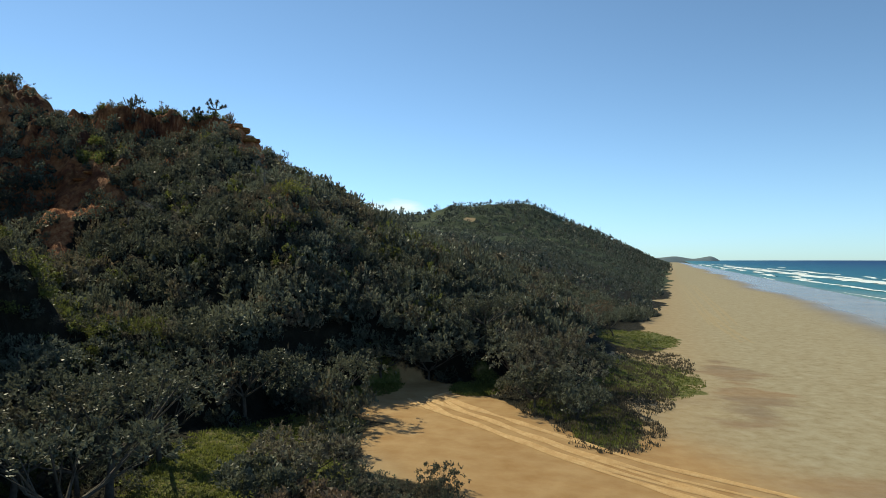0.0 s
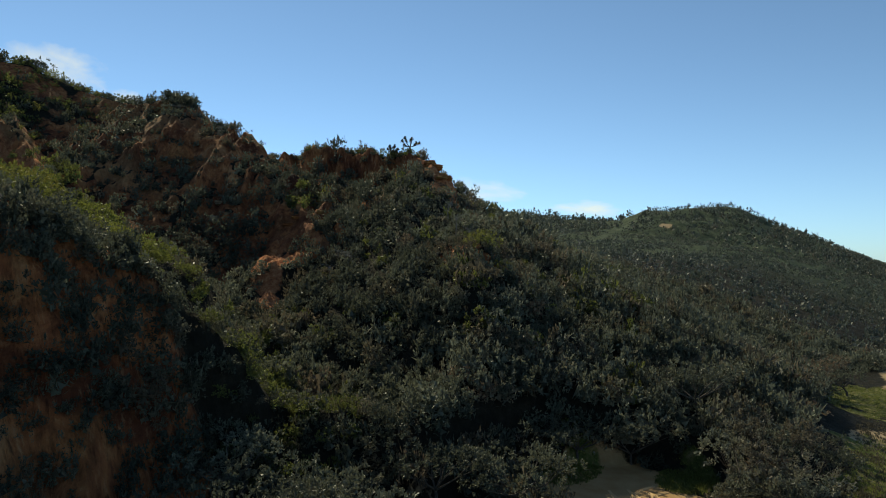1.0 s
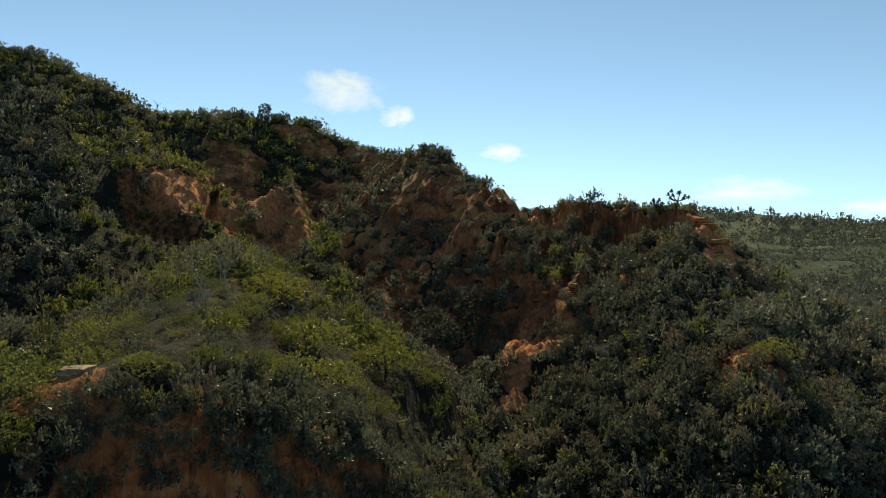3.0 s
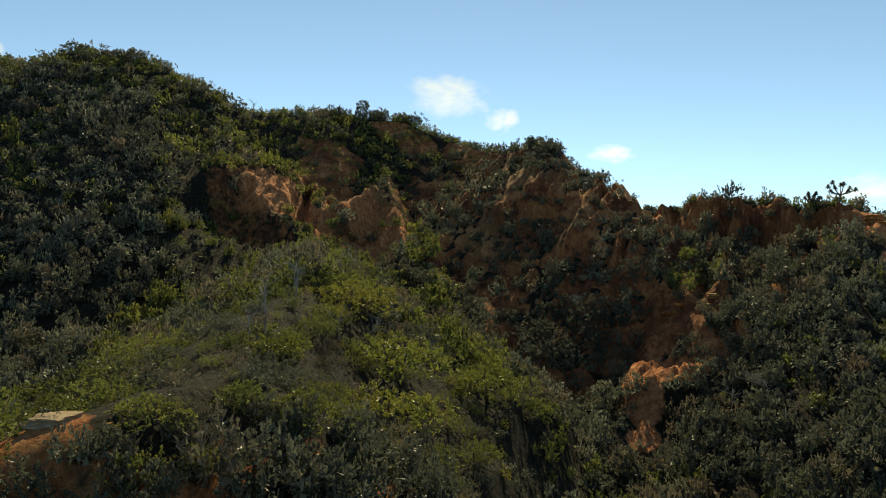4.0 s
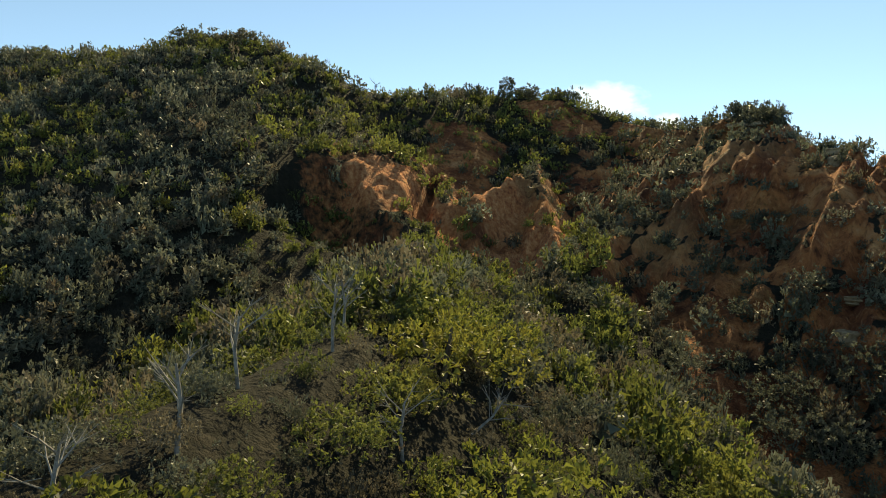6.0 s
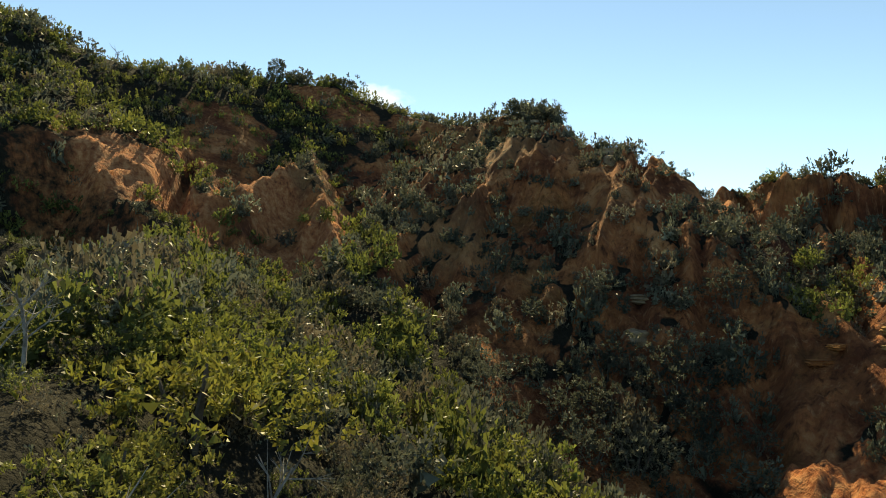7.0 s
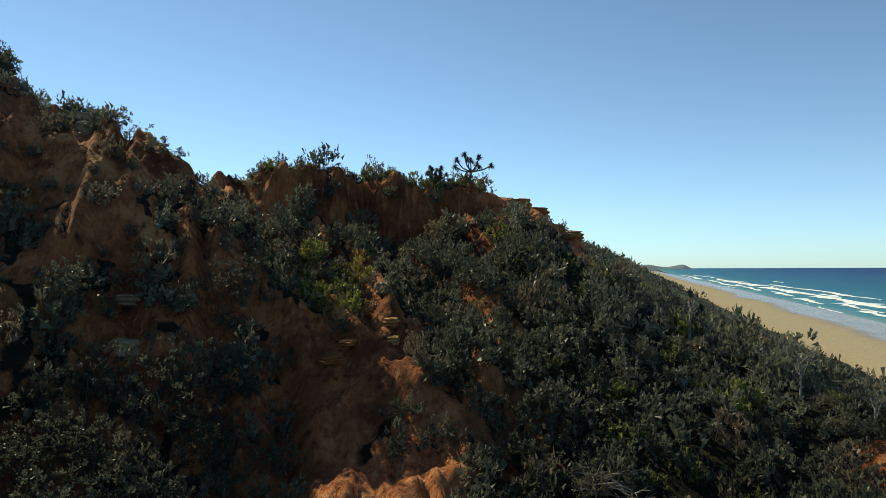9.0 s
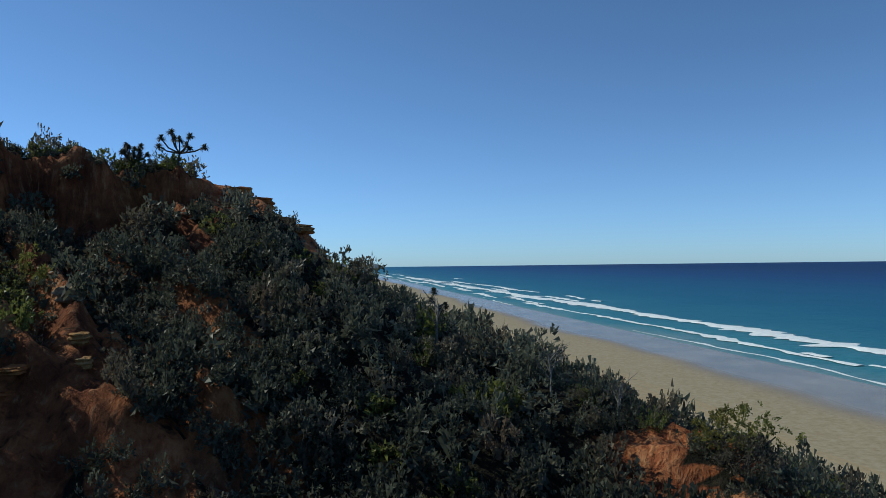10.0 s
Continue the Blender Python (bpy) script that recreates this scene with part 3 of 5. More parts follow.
# orange clay painted brighter where sunlight falls on cones, slips, shoulder and notch
LIT_CLAY = [(-53.4, 99.3, 6), (-52.3, 94.4, 3), (-50.4, 89.8, 2.4), (-25, 66, 3), (-124, 90.5, 9), (-117, 103, 6), (-106, 102, 6), (-53, 101.8, 4.4), (-24, 97.5, 2.6), (-40, 136, 4), (-38, 131.5, 4), (-34.5, 126.5, 4.5), (-69, 131.5, 4.5)]


def track_distance(x, y):
    best = np.full(x.shape, 999.0)
    for (ax, ay), (bx, by) in zip(TRACK, TRACK[1:]):
        dx, dy = bx - ax, by - ay
        k = np.clip(((x - ax) * dx + (y - ay) * dy) / (dx * dx + dy * dy), 0, 1)
        best = np.minimum(best, np.hypot(x - ax - k * dx, y - ay - k * dy))
    return best


def cover(x, y, steep):
    """What covers the ground: sand, grass, bare clay, wet sand, each 0..1."""
    u, v = -CU * x + SU * y, SU * x + CU * y
    edge = 4.5 * vnoise(x, y, 18, 31) + 1.5 * vnoise(x, y, 6, 32) + 3 * smooth(150, 300, v)
    way = track_distance(x, y)
    sand = np.maximum(smooth(5.5, 2.0, u + edge), smooth(7.5, 5.0, way + 1.2 * vnoise(x, y, 5, 33)))
    sand = np.maximum(sand, smooth(1.1, 0.85, np.hypot((x - 6.5) / 6, (y - 34) / 16) + 0.25 * vnoise(x, y, 5, 56)))
    sand = np.maximum(sand, smooth(1.15, 0.8, np.hypot((x - 0.5) / 6.5, (y - 50) / 9) + 0.2 * vnoise(x, y, 4, 42)))
    sand = np.maximum(sand, smooth(1.15, 0.8, np.hypot((x + 2) / 5.5, (y - 62) / 6) + 0.2 * vnoise(x, y, 4, 42)))
    sand = np.maximum(sand, smooth(1.2, 0.8, np.hypot((x - 29) / 6, (y - 777) / 9) + 0.3 * vnoise(x, y, 7, 58)))
    grass = np.zeros_like(x)
    for gx, gy, gu, gv in MEADOW:
        du, dv = -CU * (x - gx) + SU * (y - gy), SU * (x - gx) + CU * (y - gy)
        grass = np.maximum(grass, smooth(1.25, 0.7, np.hypot(du / gu, dv / gv) + 0.35 * vnoise(x, y, 4, 34) + 0.25 * vnoise(x, y, 1.6, 47)))
    grass = np.where(way < 4.5, 0, grass)
    bare = smooth(0.62, 1.05, steep + 0.25 * vnoise(x, y, 7, 35)) * smooth(20, 30, u) * np.maximum(rugged(x, y), smooth(124, 130, y) * smooth(-36, -42, x) * smooth(150, 143, y))
    for bx, by, br in BARE:
        bare = np.maximum(bare, smooth(1.2, 0.6, np.hypot(x - bx, y - by) / br + 0.35 * vnoise(x, y, 4, 36)))
    wet = smooth(-34, -50, u + 7 * vnoise(x, y, 60, 37) + 2 * vnoise(x, y, 14, 38))
    ochre = smooth(16, 4, way) * smooth(-20, 5, u) + 0.5 * smooth(-12, 8, u)
    # dark mineral sand along an old run-off line, and faint patches beside it
    k = np.clip(((x - 28) * 10 + (y - 60) * 36) / 1396, 0, 1)
    off = np.hypot(x - 28 - 10 * k, y - 60 - 36 * k)
    stain = 0.5 * smooth(3.4, 0.4, off + 3.4 * vnoise(u * 0.4, v, 4, 49) + 1.8 * vnoise(u * 0.5, v, 1.4, 46))
    patch = smooth(0.1, 0.5, vnoise(u * 0.30, v + 0.35 * u, 9, 39) + 0.4 * vnoise(u * 0.3, v, 3, 41)) * smooth(-48, -30, u) * smooth(10, -2, u) * smooth(85, 60, v)
    stain = np.maximum(stain, 0.4 * patch)
    pale = smooth(0.3, 0.8, vnoise(x, y, 8, 40)) * 0.45
    lit_clay = np.zeros_like(x)
    for bx, by, br in LIT_CLAY:
        lit_clay = np.maximum(lit_clay, smooth(1.15, 0.6, np.hypot(x - bx, y - by) / br + 0.3 * vnoise(x, y, 3, 54)))
    return dict(lit_clay=lit_clay, sand=sand, grass=grass, bare=bare, wet=wet, ochre=np.clip(ochre, 0, 1), across=u, alongshore=v, woods=smooth(240, 420, np.hypot(x + 30, y - 60)), stain=0.9 * stain, pale=pale)


def steepness(x, y, e=0.8):
    return np.hypot(height(x + e, y) - height(x - e, y), height(x, y + e) - height(x, y - e)) / (2 * e)


def build_ground():
    us = lines([(-4800, -400, 600, 60), (-400, -40, 30, 3), (-40, -4, 2.5, 0.7), (-4, 56, 0.9, 0.9), (56, 66, 0.5, 0.5), (66, 142, 0.36, 0.36), (142, 172, 0.5, 0.5), (172, 190, 0.8, 0.8), (190, 400, 1.8, 8), (400, 3000, 20, 300)])
    vs = lines([(-400, -20, 60, 3), (-20, 2, 2.2, 0.7), (2, 20, 0.9, 0.9), (20, 48, 0.6, 0.6), (48, 78, 0.8, 0.8), (78, 122, 0.36, 0.36), (122, 134, 0.6, 0.6), (134, 168, 1.3, 1.3), (168, 420, 2, 7), (420, 1800, 9, 30), (1800, 4800, 50, 400)])
    gu, gv = np.meshgrid(us, vs)
    x, y = -CU * gu + SU * gv, SU * gu + CU * gv
    x, y = x.ravel(), y.ravel()
    z = height(x, y)
    z = np.maximum(z, -12)
    nu, nv = len(us), len(vs)
    i = (np.arange(nv - 1)[:, None] * nu + np.arange(nu - 1)[None, :]).ravel()
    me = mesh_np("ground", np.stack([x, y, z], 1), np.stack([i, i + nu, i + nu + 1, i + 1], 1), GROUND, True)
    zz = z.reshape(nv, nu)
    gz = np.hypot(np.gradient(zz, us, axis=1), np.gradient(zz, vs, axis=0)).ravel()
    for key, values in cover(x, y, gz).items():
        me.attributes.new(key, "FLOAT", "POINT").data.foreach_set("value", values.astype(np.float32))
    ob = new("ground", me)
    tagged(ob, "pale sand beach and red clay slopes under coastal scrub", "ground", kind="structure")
    return ob


ground = build_ground()


# ---- sea ----
def build_sea():
    us = lines([(-4850, -700, 500, 60), (-700, -74, 40, 3)])
    vs = lines([(-1500, -100, 200, 25), (-100, 500, 12, 20), (500, 4850, 30, 400)])
    gu, gv = np.meshgrid(us, vs)
    x, y = (-CU * gu + SU * gv).ravel(), (SU * gu + CU * gv).ravel()
    far = np.hypot(x, y)
    z = -1.65 + 0.25 * np.sin(gu.ravel() * 0.21 + 2 * vnoise(x, y, 40, 50)) * smooth(-76, -100, gu.ravel()) + 12 * smooth(2500, 4850, far)
    nu, nv = len(us), len(vs)
    i = (np.arange(nv - 1)[:, None] * nu + np.arange(nu - 1)[None, :]).ravel()
    me = mesh_np("sea", np.stack([x, y, z], 1), np.stack([i, i + nu, i + nu + 1, i + 1], 1), WATER, True)
    depth = np.sqrt(np.clip((-75 - gu.ravel()) / 1500, 0, 1))
    me.attributes.new("depth", "FLOAT", "POINT").data.foreach_set("value", depth.astype(np.float32))
    tagged(new("sea", me), "deep blue sea turning turquoise towards the shore", "sea", kind="structure")


build_sea()


def foam_line(u0, width, v0, v1, gap, seed, lift=0.3):
    """A line of broken surf along the shore, wide and torn in places."""
    vs = lines([(v0, 600, 3, 5), (600, v1, 6, 40)]) if v1 > 600 else lines([(v0, v1, 3, 4)])
    verts, faces, last = [], [], None
    for v in vs:
        q = np.array([v])
        o = np.zeros(1)
        w = width * (0.25 + 0.75 * (0.5 + 0.5 * fbm(q, o, 45, 3, seed)[0])) * (0.45 + 0.9 * abs(vnoise(q, o, 9, seed + 3)[0])) * (0.6 + 0.8 * abs(vnoise(q, o, 3.2, seed + 4)[0])) * (1 + v / 1500)
        if vnoise(q, o, 110, seed + 5)[0] + 0.35 * vnoise(q, o, 23, seed + 6)[0] < gap:
            last = None
            continue
        mid = u0 + 5 * vnoise(q, o, 90, seed + 1)[0] + 1.2 * vnoise(q, o, 12, seed + 2)[0]
        first = len(verts)
        for k, h in ((-0.5, 0.0), (-0.2, 0.8), (0.15, 1.0), (0.5, 0.0)):
            j = w * 0.25 * vnoise(q, o + k * 30, 4, seed + 7)[0]
            u = mid + w * k + j
            verts.append((-CU * u + SU * v, SU * u + CU * v, -1.62 + lift * h + 0.05))
        if last is not None:
            faces += [(last + k, first + k, first + k + 1, last + k + 1) for k in range(3)]
        last = first
    ob = new("surf", mesh_np("surf", verts, faces, FOAM, True))
    tagged(ob, "white foam of a breaking wave on the sea", "wave", group="breaking waves", kind="stuff")


foam_line(-79, 3.0, -60, 2500, -0.1, 61, 0.06)
foam_line(-97, 9.0, -60, 2500, -0.15, 71, 0.25)
foam_line(-106, 6.0, -60, 2500, 0.2, 75, 0.2)
foam_line(-130, 19.0, -60, 2500, -0.35, 81, 0.5)
foam_line(-145, 9.0, -60, 2500, 0.15, 85, 0.4)
foam_line(-165, 8.0, -60, 2500, 0.35, 91, 0.4)
foam_line(-215, 8.0, 0, 2500, 0.55, 101, 0.5)


# ---- clouds and far land ----
def cloud(az, el, wide, tall, seed, far=4300):
    a, e = radians(az), radians(el)
    at = Vector((-math.sin(a) * math.cos(e), math.cos(a) * math.cos(e), math.sin(e))) * far
    w, h = far * math.tan(radians(wide) / 2), far * math.tan(radians(tall) / 2)
    n = 8
    verts = [(w * (2 * i / n - 1), h * (2 * j / n - 1), 0) for j in range(n + 1) for i in range(n + 1)]
    faces = [(j * (n + 1) + i, j * (n + 1) + i + 1, (j + 1) * (n + 1) + i + 1, (j + 1) * (n + 1) + i) for j in range(n) for i in range(n)]
    ob = new("cloud", mesh_np("cloud", verts, faces, cloud_material(seed)))
    ob.matrix_world = look(at + Vector((0, 0, 20)), (0, 0, 20)) @ pose(0, 0, 0, 0, 180, 0)
    ob.visible_shadow = False
    tagged(ob, "small white cumulus cloud low in the sky", "cloud", group="small clouds", kind="structure")


for az, el, wide, tall, seed in ((45, 13.6, 8.5, 4.2, 1), (40.6, 11.6, 3.5, 2.4, 2), (13.2, 5.7, 9.5, 2.6, 3), (4.0, 4.3, 7.5, 1.7, 4), (84, 14.4, 5.5, 3.4, 5), (79, 14.0, 3.0, 2.0, 6), (32, 9.0, 4.5, 2.0, 7)):
    cloud(az, el, wide, tall, seed)


def build_headland():
    n = 60
    verts, faces = [], []
    for i in range(n + 1):
        k = i / n
        a = radians(13 + 9.2 * k)
        top = 34 * smooth(0, 0.12, np.array([1 - k]))[0] * (0.75 + 0.25 * vnoise(np.array([k * 40]), np.zeros(1), 6, 3)[0]) + 2
        for r, h in ((4150, -2), (4200, top * 0.8), (4350, top), (4700, top * 0.6)):
            verts.append((math.sin(a) * r, math.cos(a) * r, h))
    for i in range(n):
        faces += [(i * 4 + k, i * 4 + k + 1, i * 4 + k + 5, i * 4 + k + 4) for k in range(3)]
    tagged(new("headland", mesh_np("headland", verts, faces, FAR_LAND, True)), "low hazy blue headland on the horizon", "headland", kind="structure")


# blue-grey land: the haze of distance is put into its colour
FAR_LAND = plain_material("distant_land", [(0.3, (0.10, 0.14, 0.17)), (0.7, (0.16, 0.20, 0.22))], 0.02, 0.95, 0.3, 2)
build_headland()


# ---- scrub ----
def scatter(rng, u0, u1, v0, v1, step, keep):
    """Jittered plan positions with the ground's height and cover."""
    gu, gv = np.meshgrid(np.arange(u0, u1, step), np.arange(v0, v1, step))
    gu = gu.ravel() + rng.uniform(-0.75, 0.75, gu.size) * step
    gv = gv.ravel() + rng.uniform(-0.75, 0.75, gv.size) * step
    x, y = -CU * gu + SU * gv, SU * gu + CU * gv
    c = cover(x, y, steepness(x, y))
    chance = keep(x, y, gu, gv, c)
    ok = rng.random(x.size) < chance
    x, y = x[ok], y[ok]
    return x, y, height(x, y), {k: w[ok] for k, w in c.items()}


def heap(rng, name, x, y, z, size, kinds, mat, label, category):
    """One joined sheet of many small bushes."""
    verts, faces, tones, base = [], [], [], 0
    which = rng.integers(0, len(kinds), x.size)
    for k, (tv, tf) in enumerate(kinds):
        idx = np.nonzero(which == k)[0]
        if not idx.size:
            continue
        a = rng.random(idx.size) * 6.283
        s = size[idx]
        sx, sz = s * rng.uniform(0.8, 1.15, idx.size), s * rng.uniform(0.95, 1.6, idx.size)
        ca, sa = np.cos(a) * sx, np.sin(a) * sx
        v = np.empty((idx.size, len(tv), 3))
        v[:, :, 0] = x[idx, None] + ca[:, None] * tv[None, :, 0] - sa[:, None] * tv[None, :, 1]
        v[:, :, 1] = y[idx, None] + sa[:, None] * tv[None, :, 0] + ca[:, None] * tv[None, :, 1]
        v[:, :, 2] = z[idx, None] - 0.15 + sz[:, None] * tv[None, :, 2]
        verts.append(v.reshape(-1, 3))
        faces.append((tf[None] + (np.arange(idx.size) * len(tv))[:, None, None]).reshape(-1, 3) + base)
        tones.append(np.repeat(rng.random(idx.size), len(tv)))
        base += idx.size * len(tv)
    if not verts:
        return
    me = mesh_np(name, np.concatenate(verts), np.concatenate(faces), mat)
    me.attributes.new("tone", "FLOAT", "POINT").data.foreach_set("value", np.concatenate(tones).astype(np.float32))
    tagged(new(name, me), label, category, kind="stuff")


rng = np.random.default_rng(7)
KINDS_MID = [leafy(rng, bush_lobes(rng, 7, 0.62, 0.85), 56, 288, 0.15, 0.5, 12, 0.12) for _ in range(10)]
KINDS_FINE = [leafy(rng, bush_lobes(rng, 8), 140, 756, 0.09, 0.5, 14, 0.05) for _ in range(7)]
KINDS_NEAR = [leafy(rng, bush_lobes(rng, 9), 220, 1104, 0.07, 0.5, 16, 0.035) for _ in range(6)]
KINDS_TREE = [leafy(rng, bush_lobes(rng, 9, 0.66, 0.8), 70, 504, 0.115, 0.5, 12, 0.13) for _ in range(8)]
KINDS_BACK = [leafy(rng, bush_lobes(rng, 7, 0.62, 0.85), 50, 220, 0.21, 0.52, 10) for _ in range(8)]
KINDS_HILL = [leafy(rng, bush_lobes(rng, 7, 0.62), 24, 91, 0.22, 0.58, 7) for _ in range(8)]
KINDS_LOW = [leaves(rng, bush_lobes(rng, 5, 0.8, 0.5), 72, 0.10, 0.5, 9) for _ in range(6)]
KINDS_FAR = [leafy(rng, bush_lobes(rng, 4), 9, 18, 0.33, 0.85, 3) for _ in range(6)]


def on_spur(x, y):
    d = np.full(x.shape, 99.0)
    for (ax, ay, _), (bx, by, _) in zip(SPUR, SPUR[1:]):
        dx, dy = bx - ax, by - ay
        k = np.clip(((x - ax) * dx + (y - ay) * dy) / (dx * dx + dy * dy), 0, 1)
        d = np.minimum(d, np.hypot(x - ax - k * dx, y - ay - k * dy))
    return smooth(26, 16, d + 5 * vnoise(x, y, 11, 44))


FLANK = [(-60, 75), (-50, 73.5), (-42, 70.5), (-35, 66), (-29, 57)]


def on_flank(x, y):
    """The green foot of the spur; its brighter leaves also stand in for sunlight."""
    d = np.full(x.shape, 99.0)
    for (ax, ay), (bx, by) in zip(FLANK, FLANK[1:]):
        dx, dy = bx - ax, by - ay
        k = np.clip(((x - ax) * dx + (y - ay) * dy) / (dx * dx + dy * dy), 0, 1)
        d = np.minimum(d, np.hypot(x - ax - k * dx, y - ay - k * dy))
    return smooth(6.5, 3.5, d + 2 * vnoise(x, y, 5, 61))


def open_earth(x, y):
    """Nothing grows on the knobs of the shoulder, the slips and the cones."""
    keep = np.ones_like(x)
    for bx, by, br in BARE[:14] + [BARE[16], (-46, 34.5, 4.5), (-56, 108.5, 4.5), (-53.6, 113, 2.2)]:
        keep = keep * (1 - 0.93 * smooth(1.0, 0.7, np.hypot(x - bx, y - by) / br + 0.25 * vnoise(x, y, 3, 43)))
    for line in (SKYLINE[14:], CLIFF_TOP):
        for (ax, ay, _), (bx, by, _) in zip(line, line[1:]):
            dx, dy = bx - ax, by - ay
            k = np.clip(((x - ax) * dx + (y - ay) * dy) / (dx * dx + dy * dy), 0, 1)
            d = np.hypot(x - ax - k * dx, y - ay - k * dy)
            front = dx * (y - ay) - dy * (x - ax) < 0
            keep = np.where(front & (d > 0.8), np.minimum(keep, 0.45 + 0.55 * smooth(6.5, 11, d + 2.5 * vnoise(x, y, 5, 48))), keep)
    return keep


BACK = SKYLINE[:-1] + CLIFF_TOP[1:3]


def open_ground(x, y, u, v, c):
    behind = np.zeros_like(x)
    for (ax, ay, _), (bx, by, _) in zip(BACK, BACK[1:]):
        dx, dy = bx - ax, by - ay
        k = ((x - ax) * dx + (y - ay) * dy) / (dx * dx + dy * dy)
        off = (dx * (y - ay) - dy * (x - ax)) / math.hypot(dx, dy)
        behind = np.where((k > -0.05) & (k < 1.05) & (off > 14), 1, behind)
    hidden = np.maximum(behind, np.where((y < 18) & (x < -0.68 * y - 6), 1, 0))
    # the grass and the sand in front of the scrub stay open
    hidden = np.maximum(hidden, np.where((y < 150) & (x > np.interp(y, [40, 56, 68, 91, 117, 149], [3, 9.5, 12.5, 18, 25, 35])), 1, 0))
    hidden = np.maximum(hidden, np.where(((x > 0.5) & (y < 62)) | ((x > -5.5) & (y > 43) & (y < 66)), 1, 0))
    glade = np.minimum(np.minimum(np.hypot((x + 13.5) / 2.8, (y - 51) / 8.5), np.hypot((x + 13.5) / 3.6, (y - 41) / 5)), np.hypot((x - 3.8) / 2.6, (y - 71) / 3))
    hidden = np.maximum(hidden, smooth(1.1, 0.9, glade + 0.2 * vnoise(x, y, 2.5, 59)))
    return (1 - hidden) * np.clip(1 - c["sand"] * 1.6, 0, 1) * (1 - 0.9 * c["grass"]) * (1 - 0.45 * c["bare"]) * open_earth(x, y)


mx, my, mz, mc = scatter(rng, 4, 245, -25, 175, 1.85, open_ground)
green = rng.random(mx.size) < on_spur(mx, my) * np.clip(0.52 + 0.9 * vnoise(mx, my, 6, 52), 0.1, 0.92) * np.where((mx < -56) & (my < 76), 0.72, 1.0) + smooth(-100, -135, mx) * np.clip(0.36 + 0.7 * vnoise(mx, my, 17, 53), 0, 0.8)
green = green | ((on_spur(mx, my) > 0.5) & (mx > -68) & (rng.random(mx.size) < 0.12))
green = green | (rng.random(mx.size) < 0.7 * on_flank(mx, my))
green = green | ((np.abs(my - 138.5) < 3) & (mx > -68) & (mx < -46) & (rng.random(mx.size) < 0.6))
green = green | ((mx > -46) & (mx < 0) & (my > 76) & (rng.random(mx.size) < 0.12 + 0.25 * (vnoise(mx, my, 9, 55) > 0.35)))
inland = -CU * mx + SU * my
msize = (0.95 + 1.15 * rng.random(mx.size) ** 1.4) * (1 - 0.3 * mc["bare"]) * np.where(on_spur(mx, my) > 0.5, 1.12, np.where(green, 0.85, 1.0)) * np.where(inland < 60, 1.2, 1.0) * np.where((mx > -17) & (my < 46), 0.6, 1.0)
# so do those on the brink over the beach
msize = msize * np.where((mx > -29) & (mx < -12) & (my > 86) & (my < 108), 0.8, 1.0)
# under the crest of the spur the bushes stay small
low_stretch = np.min([np.hypot(mx - px, my - py) for px, py in ((-33, 42), (-38, 46), (-43, 50), (-47, 53), (-50, 57))], axis=0)
msize = msize * (0.5 + 0.5 * smooth(13, 24, low_stretch)) * (0.45 + 0.55 * smooth(10, 16, np.hypot(mx + 108, my - 80)))
# nearest stretches of scrub: bushes of their own
close = ((on_spur(mx, my) > 0.6) & (mx > -66) & (mx < -40) & (my < 63)) | ((mx > -26) & (mx < 6) & (my > 20) & (my < 46)) | ((mx > -27) & (mx < -17) & (my > 91) & (my < 104))
close = close | ((mx > -50) & (mx < -18) & (my > 20) & (my < 60))
picked = np.zeros(mx.size, bool)
picked[rng.permutation(np.nonzero(close & (mc["bare"] < 0.5))[0])[:205]] = True
reach = np.min([np.hypot(mx - px, my - py) for px, py in ((0, 0), (-9, 19), (-26, 37), (-45, 51), (-53, 68))], axis=0)
near_path = reach < 60
NEAR = [(float(a), float(b), float(c), float(d), bool(e)) for a, b, c, d, e in zip(mx[picked], my[picked], mz[picked], msize[picked], green[picked])]
nearest = (np.min([np.hypot(mx - px, my - py) for px, py in ((-38, 45), (-43, 50), (-47, 53))], axis=0) < 27) & (on_spur(mx, my) > 0.4) & (mx < -44)
close = close | nearest
rest = ~picked & ~(close & (rng.random(mx.size) < 0.25))
olive = rest & ~green & (rng.random(mx.size) < 0.14 + 0.2 * on_spur(mx, my))
in_bowl = (mx > -135) & (mx < -44) & (my > 92) & (my < 140) & (rng.random(mx.size) < 0.6)
# between x -36 and -13 dark leaves stand in for the bushes' shaded sides
dark = rest & ~green & ~olive & ((vnoise(mx, my, 14, 45) > 0.15) | in_bowl | ((mx < -13) & (my < 60) & (mx > -36)))
grey = rest & ~green & ~olive & ~dark
